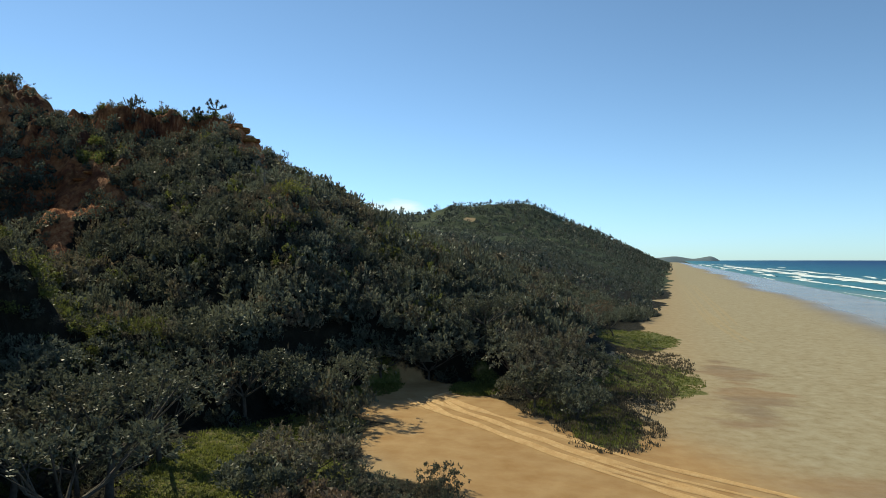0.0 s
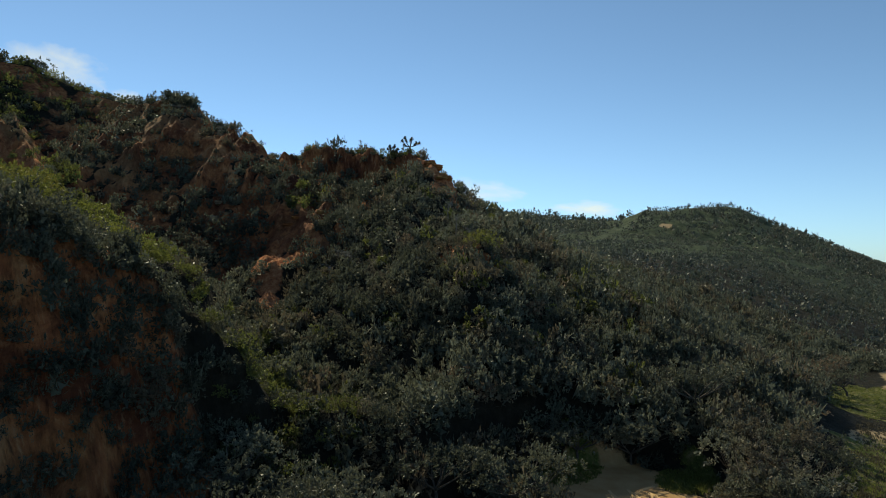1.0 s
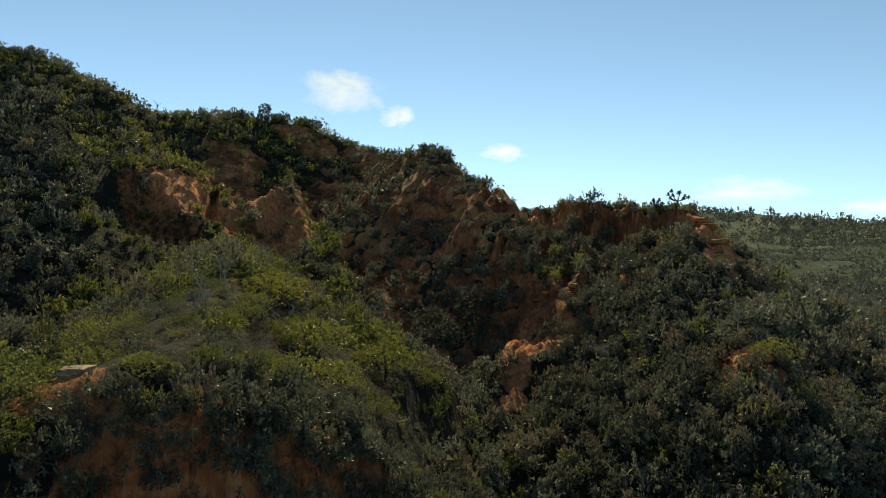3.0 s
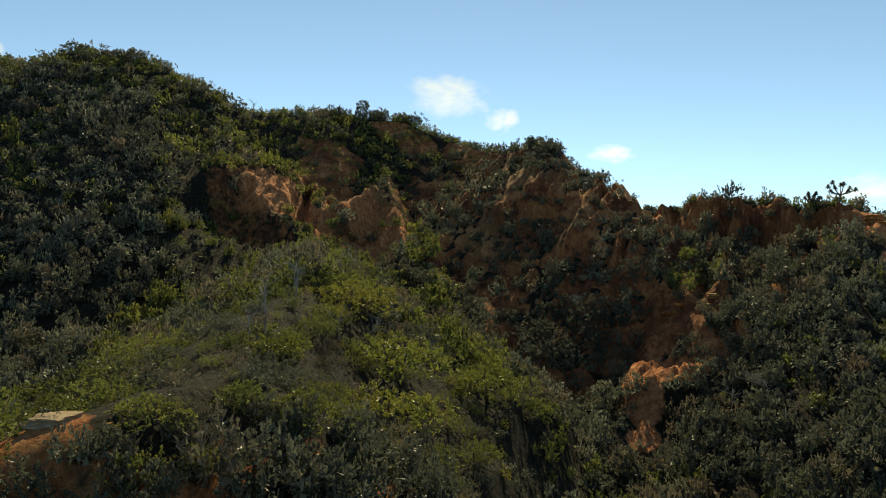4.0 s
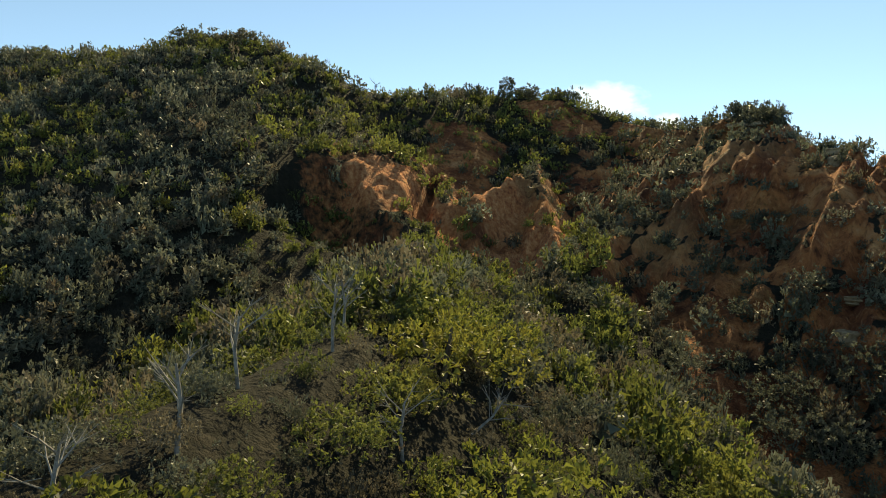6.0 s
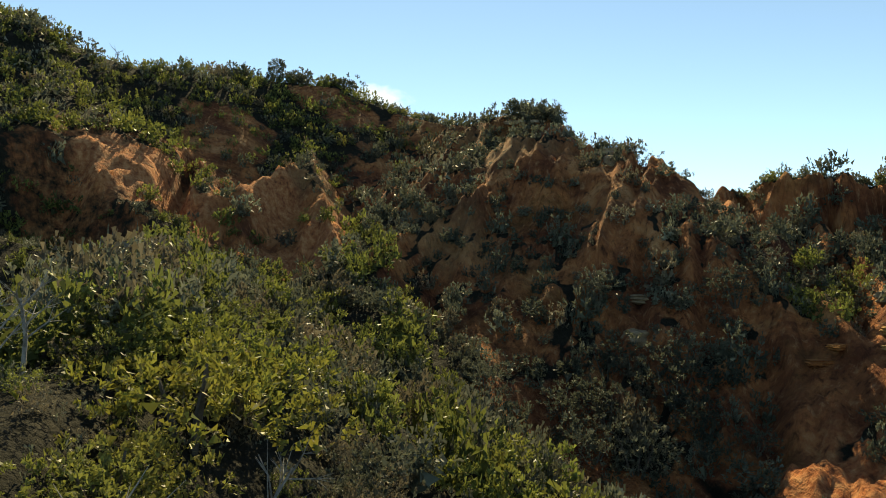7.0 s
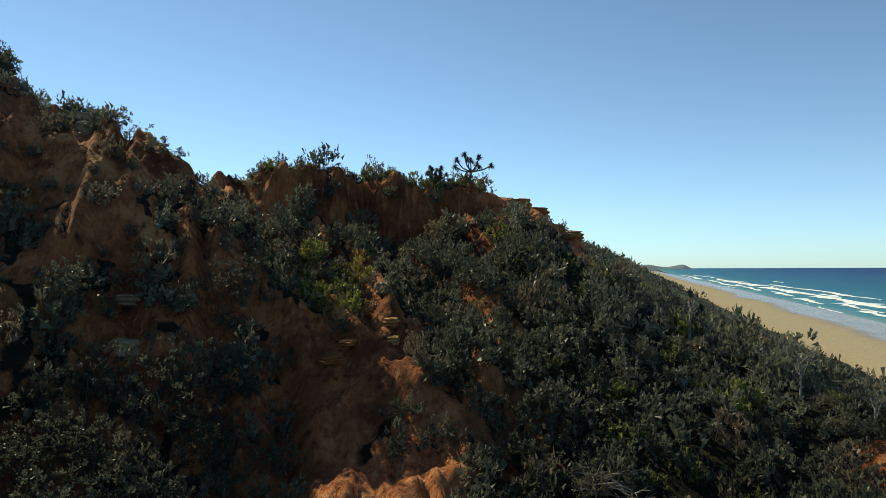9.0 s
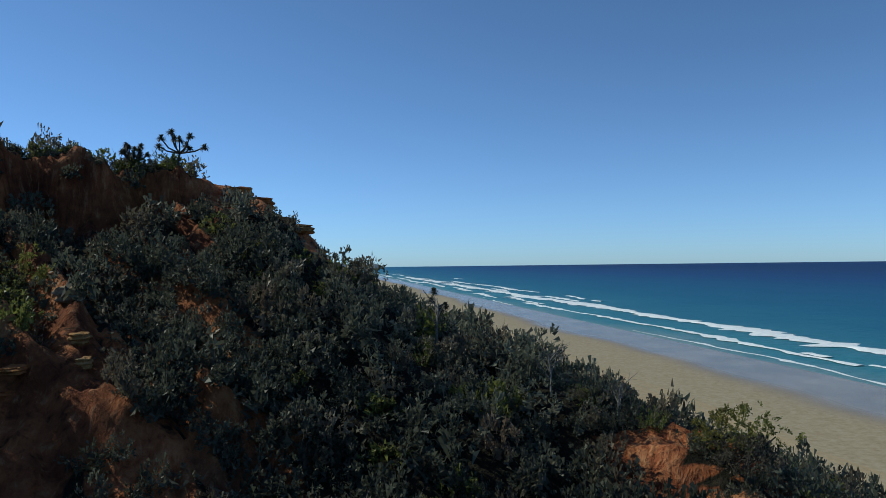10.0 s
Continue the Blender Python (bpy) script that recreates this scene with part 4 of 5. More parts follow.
for sel, name, mat, label in ((rest & green, "heath", LEAF_GREEN, "dense yellow-green heath bushes on the dune spur"), (grey, "scrub", LEAF_GREY, "grey-green coastal scrub on the slopes"),
                              (dark, "thicket", LEAF_DARK, "dark green thicket filling the gully and slopes"), (olive, "dry_scrub", LEAF_OLIVE, "dull olive half-dry bushes among the scrub")):
    far_side = np.hypot(mx + 35, my - 60) > 88
    a, b = sel & ~far_side & ~close & near_path, sel & far_side
    e = sel & ~far_side & ~close & ~near_path
    heap(rng, "back_" + name, mx[e], my[e], mz[e], msize[e], KINDS_BACK, mat, label, "scrub")
    d = sel & close & ~nearest
    heap(rng, "near_" + name, mx[d], my[d], mz[d], msize[d], KINDS_FINE, mat, label, "scrub")
    d = sel & nearest
    heap(rng, "nearest_" + name, mx[d], my[d], mz[d], msize[d], KINDS_NEAR, mat, label, "scrub")
    heap(rng, name, mx[a], my[a], mz[a], msize[a], KINDS_MID, mat, label, "scrub")
    heap(rng, "hill_" + name, mx[b], my[b], mz[b], msize[b], KINDS_HILL, mat, label.replace("slopes", "far slopes").replace("on the dune spur", "on the hillside"), "scrub")

# thick shrubs on both sides of the pinnacle
px_, py_, pz_, pc_ = scatter(rng, 70, 105, 80, 122, 1.5, lambda x, y, u, v, c: 0.85 * (((x > -51.3) & (x < -40) & (y > 103) & (y < 123)) | ((x > -48.5) & (x < -40) & (y > 96) & (y < 104)) | ((x > -61) & (x < -55.6) & (y > 112) & (y < 124))))
pg = (px_ < -54) & (rng.random(px_.size) < 0.55)
heap(rng, "pinnacle_scrub", px_[pg], py_[pg], pz_[pg], rng.uniform(0.8, 1.4, pg.sum()), KINDS_MID, LEAF_GREEN, "yellow-green shrubs beside the sandstone pinnacle", "scrub")
heap(rng, "pinnacle_scrub", px_[~pg], py_[~pg], pz_[~pg], rng.uniform(0.9, 1.7, (~pg).sum()), KINDS_MID, LEAF_DARK, "dark dense shrubs beside the sandstone pinnacle", "scrub")
# small trees over the coastal slope
tx, ty, tz, tc = scatter(rng, 12, 84, 44, 172, 3.5, lambda x, y, u, v, c: 0.9 * open_ground(x, y, u, v, c) * (x > -46 + 0.9 * np.maximum(y - 100, 0)) * (y > 66))
tsize = rng.uniform(1.5, 2.5, tx.size) * (1 - 0.45 * smooth(84, 94, ty) * smooth(-2, -8, tx))
tkind = rng.random(tx.size)
for lo, hi, mat, label in ((0, 0.5, LEAF_GREY, "grey-green small trees over the coastal slope"), (0.5, 0.82, LEAF_DARK, "dark green small trees over the coastal slope"), (0.82, 1.01, LEAF_OLIVE, "olive-green small trees over the coastal slope")):
    k = (tkind >= lo) & (tkind < hi)
    heap(rng, "coastal_thicket", tx[k], ty[k], tz[k], tsize[k], KINDS_TREE, mat, label, "scrub")


def rim_spots(rng, line, gap, back):
    """Places along the edge of a cliff, a little behind it."""
    out = []
    for (ax, ay, _), (bx, by, _) in zip(line, line[1:]):
        size = math.hypot(bx - ax, by - ay)
        for k in range(max(1, int(size / gap))):
            f, o = rng.random(), rng.uniform(0.5, back)
            out.append((ax + f * (bx - ax) - o * (by - ay) / size, ay + f * (by - ay) + o * (bx - ax) / size))
    return np.array(out)


for line, gap, lo, hi, mat in ((SKYLINE[6:17], 0.9, 0.7, 1.5, LEAF_DARK), (SKYLINE[1:8], 1.3, 1.0, 1.8, LEAF_GREY), (CLIFF_TOP[1:5], 0.45, 0.55, 1.0, LEAF_GREY), (CLIFF_TOP[1:5], 0.7, 0.55, 1.0, LEAF_GREEN), (SHOULDER[6:], 0.8, 0.6, 1.2, LEAF_DARK)):
    spots = rim_spots(rng, line, gap, 2.5)
    heap(rng, "rim_scrub", spots[:, 0], spots[:, 1], height(spots[:, 0], spots[:, 1]), rng.uniform(lo, hi, len(spots)), KINDS_BACK, mat, "low wind-clipped bushes along the top of the cliff", "scrub")

# cliff shrubs, packed closer and dark-leaved to stand in for the face's shade
nx, ny, nz, nc = scatter(rng, 34, 60, 8, 40, 0.85, lambda x, y, u, v, c: 0.9 * (x > -43) * (x < -31) * (y > 22) * (y < 52) * (c["bare"] > 0.3))
heap(rng, "cliff_scrub", nx, ny, nz, rng.uniform(0.7, 1.2, nx.size) * np.where(ny > 37, 1.35, 1.0), KINDS_MID, LEAF_DARK, "dark shrubs hanging on the red clay cliff", "scrub")
sx_, sy_, sz_, sc_ = scatter(rng, 36, 66, 26, 66, 1.2, lambda x, y, u, v, c: 0.6 * (x > -43) * (x < -23) * (y > 47) * (y < 72) * (c["sand"] < 0.3))
flank_lit, ssize = rng.random(sx_.size) < 0.75 * on_flank(sx_, sy_), rng.uniform(0.8, 1.6, sx_.size)
heap(rng, "foot_scrub", sx_[flank_lit], sy_[flank_lit], sz_[flank_lit], 0.8 * ssize[flank_lit], KINDS_MID, LEAF_GREEN, "yellow-green low scrub at the foot of the spur", "scrub")
heap(rng, "foot_scrub", sx_[~flank_lit], sy_[~flank_lit], sz_[~flank_lit], ssize[~flank_lit], KINDS_MID, LEAF_DARK, "dark dense scrub at the foot of the spur", "scrub")
lx, ly, lz, lc = scatter(rng, 40, 130, 0, 100, 1.3, lambda x, y, u, v, c: 0.55 * on_spur(x, y) * (x > -108) * (1 - 0.8 * c["bare"]))
lsize, dull = rng.uniform(0.75, 1.3, lx.size), rng.random(lx.size) < 0.4
heap(rng, "low_heath", lx[dull], ly[dull], lz[dull], lsize[dull], KINDS_LOW, LEAF_OLIVE, "low dull heath growing between the bushes", "scrub")
heap(rng, "low_heath", lx[~dull], ly[~dull], lz[~dull], lsize[~dull], KINDS_LOW, LEAF_DARK, "low dark heath growing between the bushes", "scrub")
qx, qy, qz, qc = scatter(rng, 190, 320, -150, -15, 2.6, lambda x, y, u, v, c: 0.85 * (height(x, y) > 69))
heap(rng, "ridge_scrub", qx, qy, qz, rng.uniform(1.0, 2.0, qx.size), KINDS_HILL, LEAF_DARK, "dark scrub along the top of the hill", "scrub")
bx_, by_, bz_, bc_ = scatter(rng, 4, 120, -60, 24, 3.2, lambda x, y, u, v, c: 0.8 * (y < 20) * ((x < -0.68 * y - 5) | (x > -3)) * (c["sand"] < 0.3))
heap(rng, "coast_scrub", bx_, by_, bz_, rng.uniform(0.9, 1.6, bx_.size), KINDS_HILL, LEAF_GREY, "grey-green coastal scrub behind the beach", "scrub")
hx, hy, hz, hc = scatter(rng, 520, 1500, 300, 2000, 24.0, open_ground)
heap(rng, "far_forest", hx, hy, hz, rng.uniform(8, 13, hx.size), KINDS_FAR, LEAF_FAR, "dark green scrub on the inland hills", "scrub")
fx, fy, fz, fc = scatter(rng, 8, 330, 175, 700, 5.2, open_ground)
heap(rng, "far_scrub", fx, fy, fz, rng.uniform(1.3, 2.6, fx.size), KINDS_FAR, LEAF_FAR, "grey-green scrub covering the coastal hills", "scrub")
gx, gy, gz, gc = scatter(rng, 10, 520, 700, 1700, 11.0, open_ground)
heap(rng, "far_woods", gx, gy, gz, rng.uniform(3.5, 6.5, gx.size), KINDS_FAR, LEAF_FAR, "dark scrub on the distant hill", "scrub")


# ---- bushes of their own ----
def bush(rng, name, label, category, mat, lobes, count, leaf, up=0.12, slim=0.5):
    """A bush of unit size: a few stems and a leafy crown."""
    root = new(name)
    tagged(root, label, category)
    for x, y, z, r, rz in lobes[:4]:
        limb = [(x * 0.08, y * 0.08, -0.15, 0.035), (x * 0.45, y * 0.45, z * 0.45, 0.026), (x * 0.9, y * 0.9, z + rz * 0.3, 0.010)]
        part("stem", mesh_np("stem", *tubes([limb], 4), BARK), root)
    part("crown", mesh_np("crown", *leafy(rng, lobes, 230, count, leaf, slim, 14, 0.03), mat), root)
    return root


def place(proto, spots, group):
    """The prototype stands at the first spot, copies at the others: (x, y, z, size, turn)."""
    for i, (x, y, z, s, turn) in enumerate(spots):
        m = pose(x, y, z, 0, 0, turn) @ Matrix.Diagonal((s, s, s, 1))
        ob = proto if i == 0 else copy_thing(proto, m)
        if i == 0:
            proto.matrix_basis = m
        tagged(ob, group=group)


rng2 = np.random.default_rng(11)
# a few larger rounded bushes stand out of the heath along the spur
BIG_HEATH = []
for k in range(22):
    along = k / 21
    x, y = -70 + 24 * along + rng2.uniform(-5, 5), 61 - 23 * along + rng2.uniform(-5, 5)
    if np.hypot(x + 46, y - 34.5) > 5 and np.hypot(x + 45, y - 52) > 24:
        BIG_HEATH.append((x, y, float(height(np.array([x]), np.array([y]))[0]), rng2.uniform(1.4, 2.1), rng2.uniform(0, 360)))
def dome_lobes(rng, count):
    """Small rounded heads crowded over one broad dome."""
    out = []
    for k in range(count):
        a, r = k * 2.4, 0.85 * math.sqrt((k + 0.5) / count)
        size = rng.uniform(0.19, 0.31)
        out.append((r * math.cos(a), r * math.sin(a), 0.12 + 0.42 * (1 - r * r) + rng.uniform(-0.06, 0.1), size, size * 0.8))
    return out


DOMES = [(-43.7, 36.4, 2.2), (-44.8, 40.8, 1.4), (-48.6, 47.6, 2.5), (-53.5, 47.2, 1.9), (-63.4, 59.5, 2.6), (-56.8, 61.4, 2.7), (-56.6, 72.7, 2.5), (-53.8, 76.1, 2.2), (-49.1, 53.8, 2.2), (-43.1, 43.6, 1.4), (-60, 55.5, 2.1), (-66.5, 63.5, 2.4), (-70.5, 67, 2.4), (-76, 70, 2.6)]
for k, (label, mat) in enumerate((("broad domed heath bush with sunlit yellow-green heads", LEAF_BRIGHT), ("broad domed green heath bush on the dune spur", LEAF_GREEN), ("broad domed heath bush with bright green heads", LEAF_BRIGHT))):
    spots = [(x, y, float(height(np.array([x]), np.array([y]))[0]) - 0.2 * r, 0.9 * r, (x * 53) % 360) for x, y, r in DOMES[k::3]]
    place(bush(rng2, "domed_bush", label, "bush", mat, dome_lobes(rng2, 20), 4200, 0.046), spots, "domed bushes on the spur")
pool = {True: [s for s in NEAR if s[4]], False: [s for s in NEAR if not s[4]]}
for greenish, kinds in ((True, (("heath_bush", "yellow-green rounded heath bush on the dune spur", LEAF_GREEN, 9, 2200, 0.063), ("heath_bush", "bright green dense heath bush on the dune spur", LEAF_GREEN, 11, 2300, 0.062),
                                ("dry_bush", "dull olive half-dry bush on the dune spur", LEAF_OLIVE, 8, 1800, 0.056))),
                        (False, (("coastal_shrub", "grey-green coastal shrub above the beach", LEAF_GREY, 9, 1800, 0.073), ("coastal_shrub", "dark green dense coastal shrub in the scrub", LEAF_DARK, 10, 1800, 0.075),
                                 ("dry_bush", "dull olive half-dry bush among the scrub", LEAF_OLIVE, 8, 1500, 0.07)))):
    spots = pool[greenish]
    for k, (name, label, mat, lobe_count, count, leaf) in enumerate(kinds):
        # below x -12 and y 48 the dark leaf stands in for shade
        mine = [(x, y, z - 0.1, s * 1.05, float(rng2.random() * 360)) for i, (x, y, z, s, _) in enumerate(spots) if k == (1 if not greenish and x < -12 and y < 48 else i % 3)]
        if greenish and k < 2:
            mine += [(x, y, z - 0.4, s, turn) for x, y, z, s, turn in BIG_HEATH[k::2]]
        if mine:
            place(bush(rng2, name, label, "bush", mat, bush_lobes(rng2, lobe_count, 0.6), count, leaf), mine, "bushes on the slopes")


# ---- trees ----
def ground_at(x, y):
    return float(height(np.array([float(x)]), np.array([float(y)]))[0])


def tree(rng, name, label, x, y, tall, wide, mat, count, leaf, lean=(0.0, 0.0), limbs=5, base=0.35, turn=0):
    """A tree: a leaning tapered trunk, limbs and a crown of many small leaf sprays."""
    root = new(name)
    root.matrix_basis = pose(x, y, ground_at(x, y) - 0.1, 0, 0, turn)
    tagged(root, label, "tree")
    fork = Vector((lean[0] * 0.4, lean[1] * 0.4, tall * base))
    r = 0.022 * tall + 0.04
    part("trunk", mesh_np("trunk", *tubes([[(0, 0, -0.3, r * 1.3), (lean[0] * 0.1, lean[1] * 0.1, tall * base * 0.5, r), (*fork, r * 0.8)]], 8), BARK, True), root)
    lobes, arms = [], []
    for k in range(limbs):
        a = 6.283 * (k + 0.6 * rng.random()) / limbs
        out = wide * (0.25 + 0.35 * rng.random())
        tip = Vector((lean[0] + out * math.cos(a), lean[1] + out * math.sin(a), tall * (0.62 + 0.25 * rng.random())))
        mid = fork.lerp(tip, 0.5) + Vector((0.15 * math.cos(a + 1), 0.15 * math.sin(a + 1), -0.05 * tall))
        arms.append([(*fork, r * 0.65), (*mid, r * 0.4), (*tip, r * 0.14)])
        for _ in range(2):
            off = Vector((rng.normal(), rng.normal(), 0.4 * rng.normal())) * 0.14 * wide
            arms.append([(*mid, r * 0.25), (*(mid.lerp(tip + off, 0.6)), r * 0.16), (*(tip + off), r * 0.07)])
            s = wide * (0.13 + 0.09 * rng.random())
            lobes.append((*(tip + off), s, s * 0.75))
        s = wide * (0.15 + 0.09 * rng.random())
        lobes.append((*tip, s, s * 0.8))
    for k in range(limbs):
        part("limb", mesh_np("limb", *tubes(arms[3 * k:3 * k + 3], 5), BARK, True), root)
    part("crown", mesh_np("crown", *leaves(rng, lobes, count, leaf * 1.3, 0.5, 14), mat), root)
    return root


for x, y, tall, wide, mat, count, lean, label in (
        (7.5, 69, 5.6, 7.0, LEAF_GREY, 1900, (0.6, 0.2), "spreading grey-green coastal tree at the edge of the sand"),
        (11.5, 64.5, 4.2, 6.0, LEAF_GREY, 1500, (1.2, -0.4), "low spreading coastal tree leaning over the grass"),
        (11.3, 58.5, 2.6, 4.6, LEAF_GREY, 1500, (0.3, -0.2), "low grey-green tree on the tongue of scrub beside the track"),
        (8.2, 62, 3.4, 5.5, LEAF_GREY, 1600, (0.2, 0.0), "grey-green spreading tree beside the sand track"),
        (5.0, 80, 5.0, 6.5, LEAF_DARK, 1600, (-0.3, 0.2), "dark green coastal tree behind the sand clearing"),
        (11, 73, 6.0, 7.0, LEAF_OLIVE, 1600, (0.3, 0.5), "olive-green coastal tree at the beach edge"),
        (14.5, 73, 4.2, 5.0, LEAF_DARK, 1200, (1.0, 0.0), "dark bushy tree casting shade on the grass"),
        (30, 122, 4.6, 7.0, LEAF_GREY, 1300, (1.5, -0.6), "leaning coastal tree with a bare trunk on the sand"),
        (24, 118, 5.0, 7.0, LEAF_OLIVE, 1300, (0.2, 0.3), "olive-green coastal tree at the beach edge"),
        (-9.7, 58.5, 5.0, 7.0, LEAF_GREY, 2100, (0.0, 0.0), "round grey-green tree beside the sand clearing"),
        (-6.5, 72.5, 4.4, 6.0, LEAF_DARK, 1500, (0.2, 0.0), "dark green tree behind the clearing"),
        (-1.5, 73.5, 4.0, 6.0, LEAF_DARK, 1500, (0.2, 0.0), "dark spreading tree behind the clearing"),
        (-12, 68.5, 4.6, 6.0, LEAF_GREY, 1500, (0.2, 0.0), "grey-green tree behind the clearing"),
        (-27, 42, 6.4, 6.5, LEAF_DARK, 1500, (0.2, 0.3), "dark tree at the foot of the clay cliff"),
        (-29, 48, 6.0, 6.0, LEAF_GREY, 1500, (0.0, 0.3), "grey-green tree at the foot of the clay cliff"),
        (-25, 35, 6.0, 6.5, LEAF_DARK, 1500, (0.4, 0.0), "dark tree at the foot of the clay cliff"),
        (-23, 47, 5.0, 6.0, LEAF_GREY, 1500, (0.3, 0.3), "grey-green tree at the foot of the clay cliff"),
        (-17.8, 37, 8.2, 9.0, LEAF_DARK, 2000, (-0.6, 0.5), "dark open-limbed tree among the beach scrub"),
        (-20, 38, 4.6, 6.0, LEAF_DARK, 2000, (0.0, 0.4), "dark spreading tree in the scrub"),
        (-8, 39.5, 2.5, 4.4, LEAF_GREY, 1900, (0.3, 0.0), "grey-green tree at the edge of the sand track"),
        (-9.5, 36, 2.0, 3.6, LEAF_GREY, 1900, (0.0, 0.3), "grey-green spreading tree at the edge of the sand track"),
        (-17, 31, 6.4, 6.5, LEAF_DARK, 1500, (0.4, 0.3), "dark spreading tree with bare lower limbs in the beach scrub"),
        (-22.5, 29, 6.2, 6.0, LEAF_DARK, 1500, (0.2, 0.4), "dark spreading tree with bare lower limbs in the beach scrub"),
        (-18, 44, 5.8, 6.0, LEAF_DARK, 1500, (0.3, 0.0), "dark tree in the scrub behind the grass"),
        (-22, 35.5, 6.5, 6.5, LEAF_DARK, 1700, (0.5, 0.0), "dark open-limbed tree among the beach scrub"),
        (-27, 26, 7.0, 7.0, LEAF_DARK, 1500, (0.3, 0.3), "tall dark tree at the foot of the clay cliff"),
        (-16, 56, 5.0, 6.0, LEAF_DARK, 1500, (0.2, 0.0), "dark green tree behind the grass"),
        (-6.5, 32.5, 2.0, 3.6, LEAF_OLIVE, 1500, (0.2, 0.0), "low olive-green tree beside the sand")):
    tagged(tree(rng2, "coastal_tree", label, x, y, tall, wide, mat, int(count * 1.9), 0.18, lean, 6, 0.3, float(rng2.random() * 360)), group="trees along the beach edge")

place(bush(rng2, "round_tree", "round dark tree standing alone on the ridge", "tree", LEAF_DARK, [(0, 0, 1.0, 0.62, 0.75), (0.2, 0.1, 0.7, 0.6, 0.6), (-0.2, 0, 1.2, 0.5, 0.5), (0, -0.2, 0.6, 0.55, 0.5)], 1800, 0.12),
      [(-152, 131.5, ground_at(-152, 131.5), 2.7, 0)], "trees on the ridge")
place(bush(rng2, "ridge_bush", "dense dark rounded bush on the ridge line", "bush", LEAF_DARK, bush_lobes(rng2, 10, 0.7, 0.8), 1600, 0.12),
      [(x, y, ground_at(x, y) - 0.2, s, t) for x, y, s, t in ((-156, 117, 2.0, 10), (-155.5, 122, 2.3, 70), (-154, 126, 1.9, 150), (-148, 133.5, 1.7, 200), (-101, 138.5, 1.7, 30), (-105, 140.5, 1.7, 260),
                                                               (-97.5, 136.5, 1.5, 120), (-175, 83.5, 1.9, 300), (-184, 76, 2.2, 90), (-179, 80, 1.7, 20), (-141, 138, 1.7, 60), (-59, 137.9, 0.55, 40), (-62, 138, 0.5, 10), (-54, 137.8, 0.55, 300))], "bushes on the ridge")
for x, y, tall in ((-80.5, 131.8, 4.6), (-85, 132, 3.4), (-88, 133, 3.0)):
    place(bush(rng2, "sparse_tree", "thin sparse wind-blown tree on the cliff edge", "tree", LEAF_GREY, bush_lobes(rng2, 9, 0.8, 1.3), 520, 0.11), [(x, y, ground_at(x, y) - 0.1, tall * 0.48, x * 7)], "trees on the ridge")


# tall shrubs on the floor of the bowl
BOWL = [(-66, 99, 2.1), (-63, 101.5, 1.9), (-66.5, 104, 2.1), (-64.3, 103, 1.8), (-70, 100, 1.9), (-72.5, 105, 2.0), (-67, 106.5, 1.8), (-69.5, 96.5, 1.8), (-64.6, 113, 1.7), (-78.4, 96, 1.8), (-76.5, 90, 1.5),
        (-60.5, 103, 1.2), (-66.5, 97, 1.9), (-73.5, 99.5, 1.7), (-53.2, 102.6, 0.7), (-63.2, 116, 1.5), (-75.5, 110, 1.6)]
for k, (label, mat) in enumerate((("tall dark grey-green shrub on the floor of the clay bowl", LEAF_DARK), ("tall dark green shrub on the floor of the clay bowl", LEAF_DARK))):
    place(bush(rng2, "bowl_shrub", label, "bush", mat, bush_lobes(rng2, 14, 0.6, 1.25), 2400, 0.072), [(x, y, ground_at(x, y) - 0.2, 0.85 * s, (x * 71) % 360) for x, y, s in BOWL[k::2]], "shrubs in the clay bowl")


def pandanus(x, y, tall, wide, heads, seed, label, head=1.0, thick=1.0):
    """A screw pine: a forked trunk, each branch ending in a rosette of strap leaves."""
    rng = np.random.default_rng(seed)
    root = new("pandanus")
    root.matrix_basis = pose(x, y, ground_at(x, y) - 0.1)
    tagged(root, label, "tree")
    fork = (0.1, 0, tall * 0.36)
    part("trunk", mesh_np("trunk", *tubes([[(-0.1, 0, -0.2, 0.13 * thick), (*fork, 0.10 * thick)]], 8), BARK, True), root)
    for k in range(heads):
        a = 6.283 * k / heads + 0.4
        out = wide * 0.5 * (0.45 + 0.55 * ((k * 0.618) % 1.0))
        tip = (fork[0] + out * math.cos(a), out * math.sin(a), tall * (0.50 + 0.36 * ((k * 0.382) % 1.0)))
        mid = (fork[0] + 0.6 * (tip[0] - fork[0]), 0.6 * tip[1], fork[2] + 0.35 * (tip[2] - fork[2]))
        part("branch", mesh_np("branch", *tubes([[(*fork, 0.085 * thick), (*mid, 0.07 * thick), (*tip, 0.06 * thick)]], 6), BARK, True), root)
        verts, faces = [], []
        for j in range(90):
            b = rng.random() * 6.283
            e = rng.uniform(-0.6, 1.3)
            way = Vector((math.cos(b) * math.cos(e), math.sin(b) * math.cos(e), math.sin(e)))
            side = way.cross(Vector((0, 0, 1))).normalized() * 0.05
            long = rng.uniform(0.55, 0.9) * head
            p, q = Vector(tip), Vector(tip) + way * long * 0.55
            end = Vector(tip) + way * long - Vector((0, 0, 0.22 * head))
            i = len(verts)
            verts += [p - side, p + side, q + side, q - side, end]
            faces += [(i, i + 1, i + 2, i + 3), (i + 3, i + 2, i + 4)]
        me = bpy.data.meshes.new("leaf_head")
        me.from_pydata(verts, [], faces)
        me.materials.append(LEAF_DARK)
        part("leaf_head", me, root)


pandanus(-45.3, 137.0, 3.9, 4.6, 9, 3, "dark pandanus with tufted leaf heads on the cliff edge", 0.72)
pandanus(-49.2, 137.6, 3.2, 2.6, 12, 5, "short bushy pandanus on the cliff edge", 0.6)
